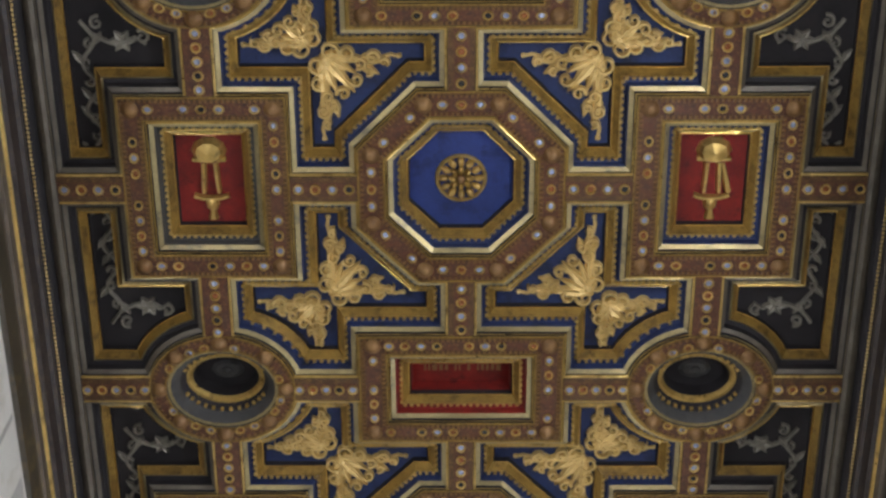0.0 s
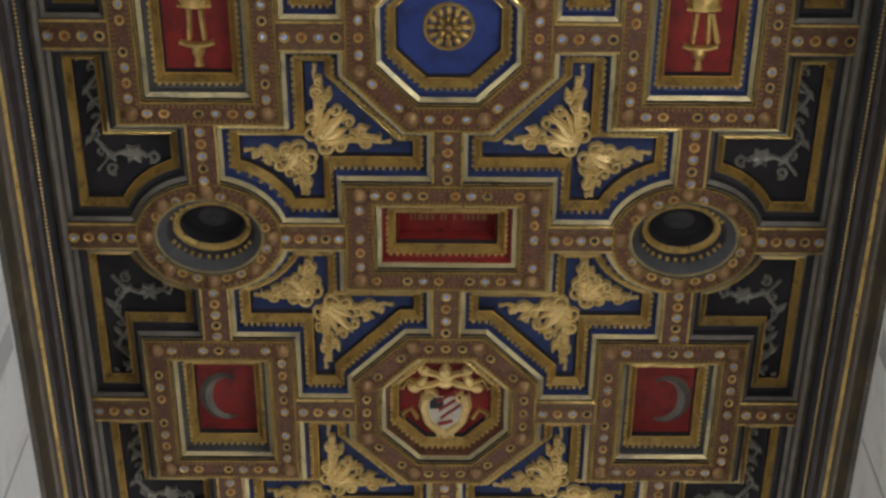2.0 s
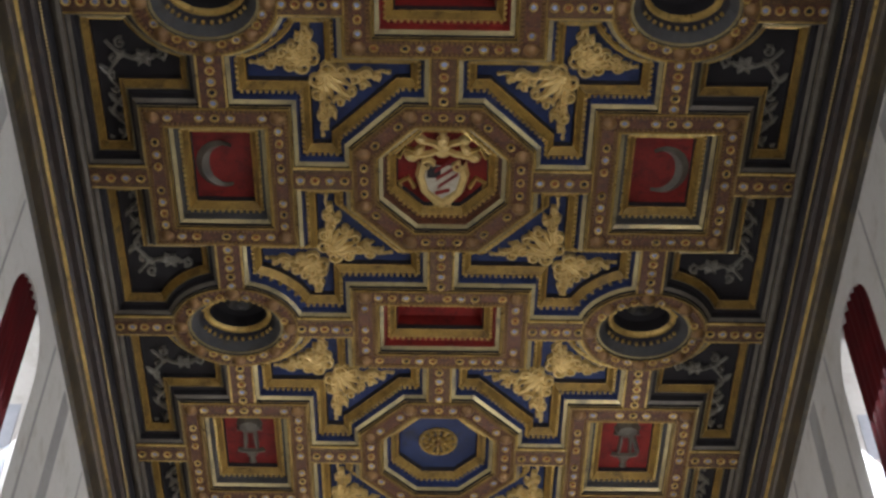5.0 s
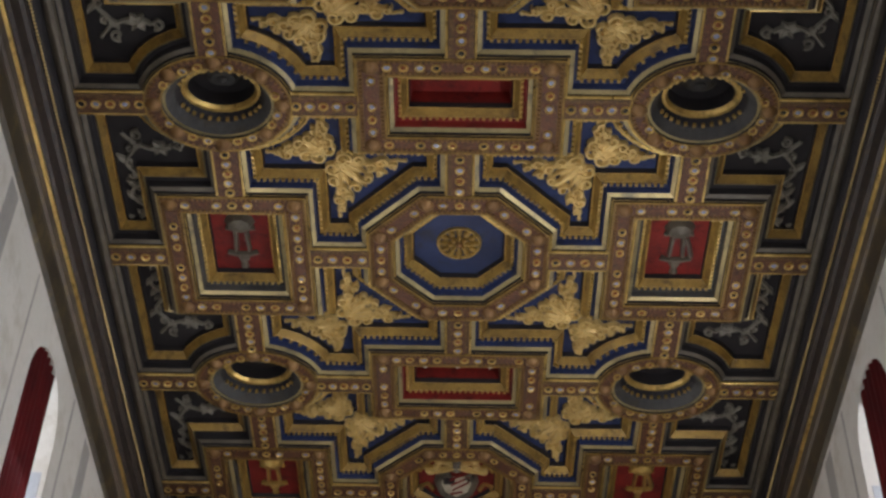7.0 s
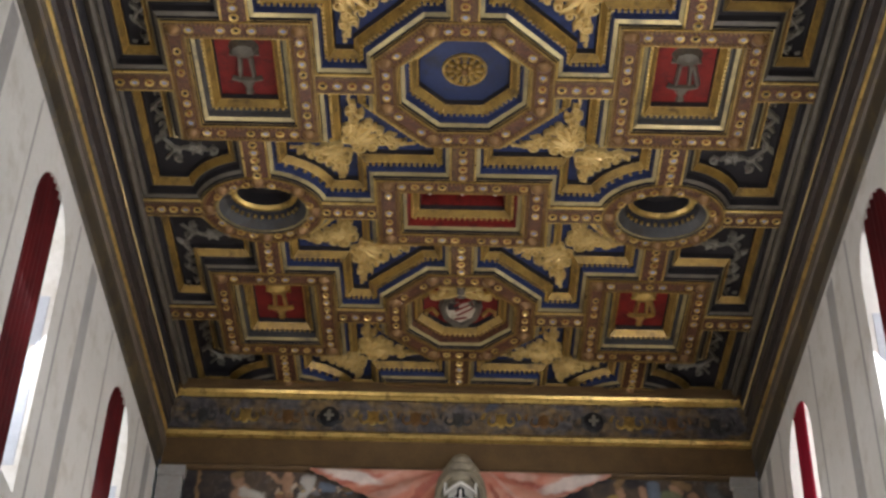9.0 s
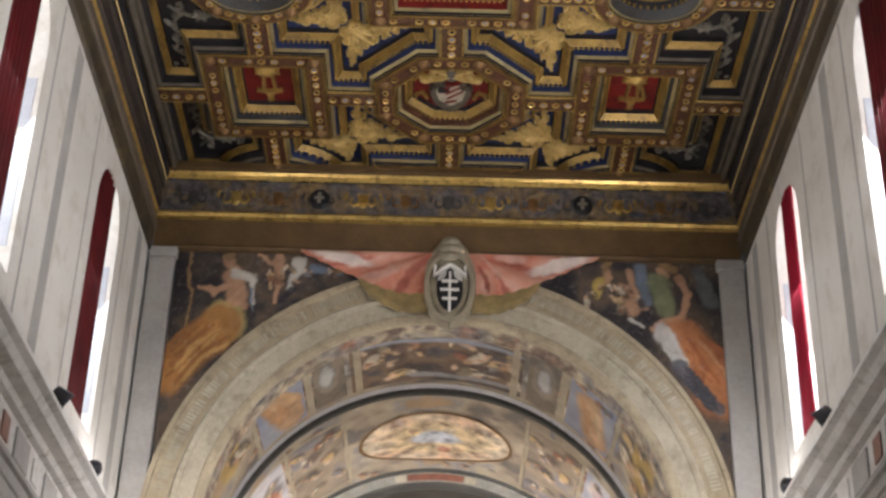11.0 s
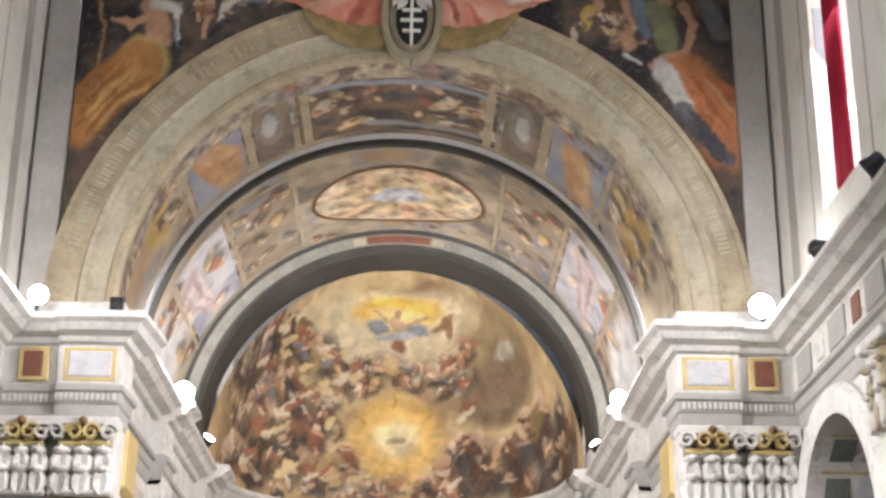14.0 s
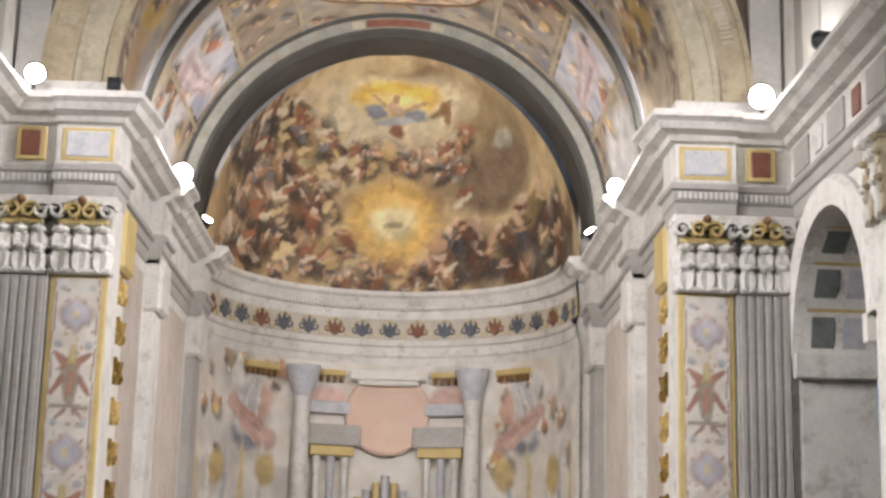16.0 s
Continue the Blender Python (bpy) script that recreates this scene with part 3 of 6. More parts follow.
def palmette(lx, ly):
    """A carved acanthus spray that fills a right triangle with legs lx and ly."""
    v, f = [], []
    for t, reach, w in ((0.09, 0.60, 0.075), (0.29, 0.46, 0.066), (0.5, 0.56, 0.08), (0.71, 0.46, 0.066), (0.91, 0.60, 0.075)):
        a = t * math.pi / 2
        lobe(v, f, (0.03, 0.03), (reach * lx * math.cos(a) * 1.12, reach * ly * math.sin(a) * 1.12), w * 1.1, 0.06)
    for leg, (L, M) in enumerate(((lx, ly), (ly, lx))):
        def at(a, b):
            return (a * L, b * M) if leg == 0 else (b * M, a * L)
        lobe(v, f, at(0.5, 0.06), at(0.86, 0.1), 0.08, 0.05)
        lobe(v, f, at(0.52, 0.16), at(0.74, 0.24), 0.065, 0.04)
        curl(v, f, [at(0.78, 0.06), at(0.88, 0.03), at(0.97, 0.05)], 0.03, 0.02, 0.03)
        dome(v, f, *at(0.98, 0.045), 0.035, 0.035, 0, 0.04)
        for a, b, r, st in ((0.14, -0.01, 0.12, 0.4), (0.34, 0.0, 0.09, 1.2), (0.5, 0.11, 0.085, 2.0), (0.66, 0.05, 0.085, 0.2), (0.46, 0.3, 0.085, 3.0), (0.8, 0.1, 0.06, 1.0), (0.62, 0.2, 0.06, 2.2)):
            curl(v, f, scroll(*at(a, b), r, st, 1.25, 1 if leg else -1, 14), 0.028, 0.014, 0.075)
    dome(v, f, 0.1 * lx, 0.1 * ly, 0.075, 0.075, 0, 0.075)
    return v, f


def vine():
    """A winding silvered scroll that runs up the border and ends in a flower."""
    v, f = [], []
    pts = [(0.075 * math.sin(k * 0.62), -0.85 + 1.7 * k / 32) for k in range(33)]
    curl(v, f, pts, 0.026, 0.022, 0.04)
    for k in range(3, 31, 4):
        p = pts[k]
        s = 1 if math.sin(k * 0.62) > 0 else -1
        lobe(v, f, p, (p[0] + 0.1 * s, p[1] + 0.14), 0.045, 0.045)
        curl(v, f, scroll(p[0] - 0.05 * s, p[1], 0.06, k, 1.0, s), 0.022, 0.01, 0.04)
    curl(v, f, [pts[-4], (-0.2, 0.62), (-0.36, 0.56), (-0.52, 0.66), (-0.64, 0.58)], 0.03, 0.016, 0.04)
    for k in range(6):
        lobe(v, f, (-0.38, 0.62), (-0.38 + 0.15 * math.cos(k * 1.047), 0.62 + 0.13 * math.sin(k * 1.047)), 0.05, 0.05)
    curl(v, f, scroll(-0.6, 0.66, 0.08, 1.0, 1.2, 1), 0.024, 0.01, 0.04)
    curl(v, f, scroll(-0.12, 0.82, 0.08, 2.0, 1.2, -1), 0.024, 0.01, 0.04)
    return v, f


PALM_A, PALM_B, VINE = palmette(0.98, 1.12), palmette(0.82, 0.72), vine()


def mirrored(data, name, mat, sx, sy, at, parent, z):
    v, f = data
    v = [(at[0] + sx * x, at[1] + sy * y, z + h) for x, y, h in v]
    if sx * sy < 0:
        f = [q[::-1] for q in f]
    return tagged(add(name, mesh_of(name, v, f, mat), parent), kind="stuff")


def field(bay_y, s, w, last=False):
    """The two sunk fields of one quarter of a bay, on side s, towards w."""
    def turn(poly):
        return ccw([(s * a, w * b) for a, b in poly])
    blue = thing("star_coffer", "sunk blue ceiling field with gilt mouldings and acanthus carving", "ceiling coffer", "star_coffers", at=(0, bay_y, ZB))
    poly = turn(INNER_FIELD)
    moulding(poly, blue, OUTSIDE)
    dentils(poly, 0.15, 0.16, blue, GOLD)
    plate("panel", inset(poly, 0.264), 0.33, BLUE, blue)
    mirrored(PALM_A, "acanthus_carving", GOLD_PALE, -s * 0.92, -w * 0.92, (s * 1.56, w * 1.49), blue, 0.325)
    mirrored(PALM_B, "acanthus_carving", GOLD_PALE, s * 0.92, w * 0.92, (s * 1.62, w * 1.54), blue, 0.325)
    side = thing("border_coffer", "dark sunk ceiling field with a silvered scroll vine", "ceiling coffer", "border_coffers", at=(0, bay_y, ZB))
    poly = turn(OUTER_FIELD)
    moulding(poly, side, SIDE)
    plate("panel", inset(poly, 0.264), 0.33, DARK, side)
    mirrored(VINE, "scroll_vine", SILVER, s, w, (s * 4.05, w * 1.0), side, 0.325)


def rosette(at):
    t = thing("ceiling_rosette", "gilded round rosette carved on a blue octagon", "rosette", "ceiling_rosettes", at=at)
    v, f = [], []
    for k in range(12):
        a = k * math.pi / 6
        dome(v, f, 0.2 * math.cos(a), 0.2 * math.sin(a), 0.07, 0.045, a, 0.05)
    for k in range(8):
        a = k * math.pi / 4
        dome(v, f, 0.1 * math.cos(a), 0.1 * math.sin(a), 0.055, 0.035, a, 0.08)
    add("petals", mesh_of("petals", v, f, GOLD_OCHRE), t)
    v, f = [], []
    curl(v, f, [(0.27 * math.cos(k * 0.1963), 0.27 * math.sin(k * 0.1963)) for k in range(33)], 0.022, 0.022, 0.03)
    add("rim", mesh_of("rim", v, f, GOLD), t)
    v, f = [], []
    dome(v, f, 0, 0, 0.055, 0.055, 0, 0.11)
    add("centre", mesh_of("centre", v, f, BOSS), t)


def emblem(at, mat, tilt):
    """A gilt device in relief: a domed cover on posts over a tray and a stem."""
    v, f = [], []
    dome(v, f, 0, -0.34, 0.2, 0.16, 0, 0.14)
    curl(v, f, [(-0.19, -0.24), (0, -0.22), (0.19, -0.24)], 0.03, 0.03, 0.05)
    for x in (-0.075, 0.075):
        curl(v, f, [(x * 0.9, -0.2), (x, 0.0), (x * 1.15, 0.17)], 0.035, 0.03, 0.06)
    curl(v, f, [(-0.2, 0.2), (-0.1, 0.235), (0.1, 0.235), (0.2, 0.2)], 0.03, 0.03, 0.06)
    dome(v, f, 0, 0.31, 0.08, 0.1, 0, 0.07)
    curl(v, f, [(0, 0.36), (0, 0.5)], 0.03, 0.06, 0.04)
    if tilt:
        curl(v, f, [(0.1, -0.2), (0.19, 0.16)], 0.03, 0.04, 0.07)
    ob = add("gilt_device", mesh_of("gilt_device", v, f, mat))
    ob.location = at
    tagged(ob, "gilded relief device on a red ceiling panel", "carved emblem", "ceiling_emblems")


def crescent(at, mat, s):
    v, f = [], []
    pts = [(0.27 * math.cos(radians(a)) * s, 0.33 * math.sin(radians(a))) for a in range(-115, 116, 10)]
    n = len(pts)
    o = 0
    for k, p in enumerate(pts):
        g = 0.012 + 0.075 * math.sin(math.pi * k / (n - 1))
        d = Vector(p).normalized()
        v += [(*(Vector(p) - d * g), 0.0), (*Vector(p), -0.05), (*(Vector(p) + d * g), 0.0)]
    for k in range(n - 1):
        f += [(3 * k + i, 3 * k + 1 + i, 3 * k + 4 + i, 3 * k + 3 + i) for i in range(2)]
    ob = add("crescent", mesh_of("crescent", v, f, mat))
    ob.location = at
    tagged(ob, "dull grey crescent in relief on a red panel", "carved emblem", "ceiling_emblems")


def arms(at, body, dark):
    """A coat of arms in relief: a shield with bends, crossed stems, a tall cap and ribbons. Its foot points along +y."""
    t = thing("coat_of_arms", "carved ceiling coat of arms with shield, cap and ribbons", "coat of arms", "coats_of_arms", at=at)
    v, f = [], []
    pts = [(-0.24, -0.1), (-0.28, 0.1), (-0.22, 0.34), (-0.08, 0.5), (0, 0.54), (0.08, 0.5), (0.22, 0.34), (0.28, 0.1), (0.24, -0.1)]
    curl(v, f, pts, 0.07, 0.07, 0.08)
    for s in (-1, 1):
        curl(v, f, scroll(s * 0.2, -0.08, 0.09, 0, 1.1, s), 0.03, 0.015, 0.08)
        curl(v, f, scroll(s * 0.07, 0.56, 0.07, 2, 1.1, s), 0.03, 0.015, 0.07)
    add("shield_rim", mesh_of("shield_rim", v, f, body), t)
    plate("shield", [(-0.21, -0.08), (0.21, -0.08), (0.23, 0.12), (0.18, 0.32), (0, 0.46), (-0.18, 0.32), (-0.23, 0.12)], -0.05, ARCH_PALE, t)
    for k in range(4):
        o = -0.16 + 0.13 * k
        plate("bend", [(0.2, o - 0.08), (0.2, o - 0.02), (-0.1 + 0.02 * k, o + 0.2), (-0.1 + 0.02 * k, o + 0.14)] if k < 3 else [(0.1, 0.28), (0.1, 0.34), (-0.08, 0.4), (-0.1, 0.34)], -0.056, RED, t)
    plate("quarter", [(-0.2, -0.07), (-0.02, -0.07), (-0.02, 0.12), (-0.2, 0.12)], -0.054, dark, t)
    for s in (-1, 1):
        v, f = [], []
        curl(v, f, [(s * 0.42, -0.2), (s * 0.15, -0.26), (-s * 0.12, -0.42), (-s * 0.26, -0.46)], 0.03, 0.03, 0.09)
        dome(v, f, -s * 0.28, -0.47, 0.08, 0.06, 0.3, 0.1)
        dome(v, f, s * 0.4, -0.2, 0.1, 0.07, 0.3, 0.1)
        dome(v, f, s * 0.3, -0.3, 0.1, 0.06, 0.9 * s, 0.09)
        add("crossed_stem", mesh_of("crossed_stem", v, f, GOLD_PALE), t)
    v, f = [], []
    for k, r in enumerate((0.12, 0.11, 0.085, 0.05)):
        dome(v, f, 0, -0.28 - 0.09 * k, r, 0.075, 0, 0.12)
    add("cap", mesh_of("cap", v, f, body), t)
    for s in (-1, 1):
        for pts in ([(s * 0.3, -0.26), (s * 0.48, -0.33), (s * 0.55, -0.18), (s * 0.62, -0.22)], [(s * 0.36, 0.3), (s * 0.44, 0.14), (s * 0.56, 0.22), (s * 0.5, 0.36), (s * 0.6, 0.4)]):
            v, f = [], []
            curl(v, f, pts, 0.03, 0.015, 0.05)
            add("ribbon", mesh_of("ribbon", v, f, GOLD), t)


def bay(k):
    yo = Y0 + k * P
    yr = yo + HALF
    odd = k % 2 == 1
    oc = [(n, a, b, c, d, BEAM_RED if (m is BLUE and odd) else m) for n, a, b, c, d, m in OPEN]
    f_oct = RED if odd else BLUE_BRIGHT if k == 0 else BLUE_SLATE
    frame_of("octagonal_coffer", "octagonal gilt ceiling coffer with a " + ("red" if odd else "blue") + " panel",
             octagon(OCT_O), octagon(OCT_I), oc, f_oct, 0.33, BEAM_RED if k == 0 else BEAM, (0, yo), octagon((OCT_O + OCT_I) / 2), PLAIN_LOOPS if odd else None)
    if odd:
        arms((0, yo + 0.02, ZB + 0.32), GOLD_PALE if k == 1 else DULL, DARK)
    else:
        rosette((0, yo, ZB + 0.325))
    for s in (-1, 1):
        frame_of("square_coffer", "upright ceiling coffer with a red panel and gilt frame",
                 oblong(SQ_X, SQ_Y), oblong(0.63, 0.80), GREYOPEN if s < 0 or k != 0 else OPEN, RED, 0.33, BEAM_RED if s > 0 and k == 0 else BEAM, (s * COL, yo), oblong(0.775, 0.945))
        if k == 1:
            crescent((s * COL, yo, ZB + 0.325), DULL, s)
        else:
            emblem((s * COL, yo, ZB + 0.325), GOLD if k != 2 else DULL, s > 0)
        link(OCT_O, COL - SQ_X, True, (0, yo), BEAM) if s > 0 else link(-COL + SQ_X, -OCT_O, True, (0, yo), BEAM)
        link(COL + SQ_X, EDGE, True, (0, yo), BEAM) if s > 0 else link(-EDGE, -COL - SQ_X, True, (0, yo), BEAM)
        for w in (-1, 1):
            if k == -1 and w < 0:
                continue
            field(yo, s, w)
            e = HALF - EL_Y * math.cos(math.asin(HB / EL_X)) + 0.02
            link(*((SQ_Y, e) if w > 0 else (-e, -SQ_Y)), False, (s * COL, yo), BEAM_RED)
    for w in (-1, 1):
        link(*((OCT_O, HALF - RC_Y) if w > 0 else (RC_Y - HALF, -OCT_O)), False, (0, yo), BEAM)
    deep = [(n, a, b, c, d, RED if m is BLUE else m) for n, a, b, c, d, m in OPEN]
    frame_of("oblong_coffer", "wide sunk ceiling coffer with a deep red panel and gilt frame", oblong(RC_X, RC_Y), oblong(0.86, 0.46), deep, RED, 0.5, BEAM, (0, yr), oblong(1.03, 0.59))
    for s in (-1, 1):
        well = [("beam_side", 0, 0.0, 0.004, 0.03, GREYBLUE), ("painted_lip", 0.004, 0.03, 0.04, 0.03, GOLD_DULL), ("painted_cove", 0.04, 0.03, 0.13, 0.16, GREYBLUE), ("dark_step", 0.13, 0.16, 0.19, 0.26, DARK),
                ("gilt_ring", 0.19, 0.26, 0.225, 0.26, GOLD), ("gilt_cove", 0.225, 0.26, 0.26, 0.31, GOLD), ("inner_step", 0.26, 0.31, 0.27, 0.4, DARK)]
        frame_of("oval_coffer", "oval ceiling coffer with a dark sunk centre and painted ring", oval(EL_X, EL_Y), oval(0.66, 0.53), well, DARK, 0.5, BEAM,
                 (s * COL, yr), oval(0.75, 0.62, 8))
        v, f = [], []
        dome(v, f, 0, 0, 0.2, 0.13, 0, 0.05)
        dome(v, f, 0, 0, 0.09, 0.07, 0, 0.1)
        ob = add("oval_boss", mesh_of("oval_boss", v, f, GREYBLUE))
        ob.location = (s * COL, yr, ZB + 0.498)
        tagged(ob, "grey painted boss in the sunk oval coffer", "boss", "oval_bosses")
        e = EL_X * math.cos(math.asin(HB / EL_Y)) - 0.02
        link(*((RC_X, COL - e) if s > 0 else (e - COL, -RC_X)), True, (0, yr), BEAM)
        link(*((COL + e, EDGE) if s > 0 else (-EDGE, -COL - e)), True, (0, yr), BEAM)


for k in BAYS:
    bay(k)

# white knobs in one deep coffer, worn lettering in another
for x in (-0.46, 0.0, 0.46):
    v, f = [], []
    dome(v, f, 0, 0, 0.13, 0.1, 0, 0.12)
    dome(v, f, 0, 0.0, 0.07, 0.07, 0, 0.16)
    ob = add("pale_knob", mesh_of("pale_knob", v, f, WHITE))
    ob.location = (x, Y0 + 2.5 * P - 0.04, ZB + 0.47)
    tagged(ob, "pale plaster knob on the red coffer panel", "knob", "pale_knobs")
# a line of worn lettering on the panel of the first deep coffer
v, f = [], []
random.seed(8)
x = -0.5
while x < 0.5:
    w = random.uniform(0.02, 0.06)
    if random.random() < 0.8:
        for y in (-0.2, -0.06):
            o = len(v)
            v += [(x, y, 0.0), (x + w, y, 0.0), (x + w, y + 0.085, 0.0), (x, y + 0.085, 0.0)]
            f.append((o + 3, o + 2, o + 1, o))
    x += w + 0.025
ob = add("worn_lettering", mesh_of("worn_lettering", v, f, BOSS))
ob.location = (0, Y0 + HALF, ZB + 0.494)
tagged(ob, "two worn lines of dull gilt lettering", "lettering", kind="stuff")

# cornice round the ceiling
def run(side):
    s = side
    return [((s * 0.0, -14.0, 0), (s, 0, 0)), ((s * 0.0, WALL_Y - 0.0, 0), (s, 0, 0))]


CORNICE = [("painted_fillet", [(4.48, 17.12), (4.48, 17.04), (4.52, 17.01), (4.56, 17.02), (4.60, 17.05)], DULL), ("dark_cove", [(4.60, 17.05), (4.63, 16.98), (4.70, 16.90)], DARK),
           ("frieze", [(4.70, 16.90), (4.69, 16.80), (4.73, 16.76), (4.735, 16.58), (4.715, 16.55), (4.72, 16.47), (4.76, 16.44), (4.76, 16.36)], CORNICE_DARK), ("gilt_moulding", [(4.76, 16.36), (4.73, 16.33), (4.72, 16.28), (4.75, 16.24)], GOLD),
           ("painted_band", [(4.75, 16.24), (4.755, 16.08), (4.735, 16.06), (4.735, 16.03), (4.76, 16.01), (4.76, 15.95)], CORNICE_TAN), ("lower_band", [(4.76, 15.95), (4.80, 15.72), (4.86, 15.66)], OLIVE)]
for s, nm in ((-1, "cornice_west"), (1, "cornice_east")):
    t = thing(nm, "dark painted and gilded timber cornice under the ceiling", "cornice", kind="structure")
    for name, prof, m in CORNICE:
        sweep(name, run(s), prof, m, t)
    v, f = [], []
    for k in range(430):
        y = 2.0 + k * 0.0525
        o = len(v)
        x, z, r = s * 4.675, 16.92, 0.024
        v += [(x, y - r, z), (x - r, y, z), (x, y, z - r), (x + r, y, z), (x, y, z + r), (x, y + r, z)]
        f += [(o, o + 1, o + 2), (o, o + 2, o + 3), (o, o + 3, o + 4), (o, o + 4, o + 1), (o + 5, o + 2, o + 1), (o + 5, o + 3, o + 2), (o + 5, o + 4, o + 3), (o + 5, o + 1, o + 4)]
    tagged(add("bead_string", mesh_of("bead_string", v, f, GOLD_PALE), t), "string of gilt beads", kind="stuff")

end = thing("cornice_north", "painted timber frieze and gilt moulding over the arch wall", "cornice", kind="structure")
LINE = [((-4.78, WALL_Y, 0), (0, -1, 0)), ((4.78, WALL_Y, 0), (0, -1, 0))]
FRIEZE = fresco("painted_frieze", [(0.05, 0.045, 0.05), (0.11, 0.10, 0.10), (0.20, 0.13, 0.05), (0.06, 0.07, 0.10)], [], 6.0, 0.1)
sweep("ceiling_border", LINE, [(0.42, 17.14), (0.42, 17.02), (0.34, 17.0), (0.3, 17.04)], BROWN, end)
sweep("gilt_fillet", LINE, [(0.3, 17.04), (0.26, 16.98), (0.22, 16.98), (0.2, 16.93)], GOLD, end)
add("frieze", mesh_of("frieze", [(-4.78, WALL_Y - 0.16, 16.93), (4.78, WALL_Y - 0.16, 16.93), (4.78, WALL_Y - 0.1, 16.34), (-4.78, WALL_Y - 0.1, 16.34)], [(3, 2, 1, 0)], FRIEZE,
                           [(0, 0.6), (9.4, 0.6), (9.4, 0), (0, 0)]), end)
sweep("gilt_moulding", LINE, [(0.1, 16.34), (0.2, 16.32), (0.24, 16.27), (0.2, 16.22), (0.12, 16.2)], GOLD, end)
sweep("brown_band", LINE, [(0.12, 16.2), (0.08, 15.74), (0.12, 15.7), (0.1, 15.66), (0.0, 15.66)], BROWN, end)
for k in range(13):
    x = -4.2 + 0.7 * k
    v, f = [], []
    for s in (-1, 1):
        curl(v, f, scroll(s * 0.16, 0, 0.15, math.pi / 2 - s * math.pi / 2, 1.2, s), 0.03, 0.012, 0.02)
    dome(v, f, 0, 0, 0.09, 0.12, 0, 0.03)
    ob = add("frieze_scroll", mesh_of("frieze_scroll", v, f, (GREYBLUE, GOLD, BOSS)[k % 3]), end)
    ob.matrix_local = pose(x, WALL_Y - 0.135, 16.63, 90 - 6, 0, 0) @ Matrix.Diagonal((1, 1.4, -1, 1))
for x in (-2.12, 2.21):
    v, f = [], []
    dome(v, f, 0, 0, 0.17, 0.2, 0, 0.06)
    ob = add("black_medallion", mesh_of("black_medallion", v, f, BLACK), end)
    ob.matrix_local = pose(x, WALL_Y - 0.15, 16.62, 90, 0, 0) @ Matrix.Diagonal((1, 1, -1, 1))
    for w, h in ((0.03, 0.1), (0.08, 0.025)):
        bevel_box("pale_cross", x - w, x + w, WALL_Y - 0.225, WALL_Y - 0.2, 16.62 - h, 16.62 + h, SILVER, end, r=0.004)

# arch wall
AZ, AR, AO, FX = 10.9, 3.55, 4.47, 4.40
FRESCO_TOP = 15.66
YELLOW, FLESH, PALE, NIGHT, GREEN, SKYB = (0.50, 0.36, 0.10), (0.48, 0.28, 0.17), (0.55, 0.52, 0.46), (0.035, 0.035, 0.045), (0.20, 0.22, 0.12), (0.17, 0.21, 0.27)
WOOD, SMOKY = (0.30, 0.19, 0.09), (0.12, 0.13, 0.13)
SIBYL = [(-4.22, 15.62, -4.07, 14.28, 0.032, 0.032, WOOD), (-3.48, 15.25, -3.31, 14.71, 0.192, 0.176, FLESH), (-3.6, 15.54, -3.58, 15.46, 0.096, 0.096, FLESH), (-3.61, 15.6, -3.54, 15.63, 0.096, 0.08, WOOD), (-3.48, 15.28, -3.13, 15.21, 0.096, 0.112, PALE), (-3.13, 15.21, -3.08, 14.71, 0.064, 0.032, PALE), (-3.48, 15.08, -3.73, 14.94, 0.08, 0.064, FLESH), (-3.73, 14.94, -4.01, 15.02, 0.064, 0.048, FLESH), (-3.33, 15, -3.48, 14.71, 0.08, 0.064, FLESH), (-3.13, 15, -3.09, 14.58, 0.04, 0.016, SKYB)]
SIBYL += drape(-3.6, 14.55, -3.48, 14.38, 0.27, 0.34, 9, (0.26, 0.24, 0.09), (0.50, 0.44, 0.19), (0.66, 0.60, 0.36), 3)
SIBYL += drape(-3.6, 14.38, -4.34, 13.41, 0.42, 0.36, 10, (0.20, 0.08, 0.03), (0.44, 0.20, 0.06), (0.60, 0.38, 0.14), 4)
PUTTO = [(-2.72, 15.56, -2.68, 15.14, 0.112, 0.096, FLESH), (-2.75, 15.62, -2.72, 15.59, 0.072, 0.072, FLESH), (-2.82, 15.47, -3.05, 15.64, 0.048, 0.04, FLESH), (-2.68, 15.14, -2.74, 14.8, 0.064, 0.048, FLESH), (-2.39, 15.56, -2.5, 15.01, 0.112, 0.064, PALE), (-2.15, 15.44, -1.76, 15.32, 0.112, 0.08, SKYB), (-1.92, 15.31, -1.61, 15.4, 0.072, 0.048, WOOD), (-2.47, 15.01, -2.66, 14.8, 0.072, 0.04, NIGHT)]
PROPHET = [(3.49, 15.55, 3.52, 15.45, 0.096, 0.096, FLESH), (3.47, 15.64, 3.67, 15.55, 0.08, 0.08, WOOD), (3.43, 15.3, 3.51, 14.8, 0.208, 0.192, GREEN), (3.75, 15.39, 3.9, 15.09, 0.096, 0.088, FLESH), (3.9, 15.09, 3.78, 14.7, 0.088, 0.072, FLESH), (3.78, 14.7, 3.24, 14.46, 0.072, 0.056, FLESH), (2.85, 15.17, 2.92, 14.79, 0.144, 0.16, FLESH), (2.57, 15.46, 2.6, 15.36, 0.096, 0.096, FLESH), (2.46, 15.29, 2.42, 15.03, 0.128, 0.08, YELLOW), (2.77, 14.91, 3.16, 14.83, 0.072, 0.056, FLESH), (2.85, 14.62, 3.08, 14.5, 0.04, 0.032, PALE)]
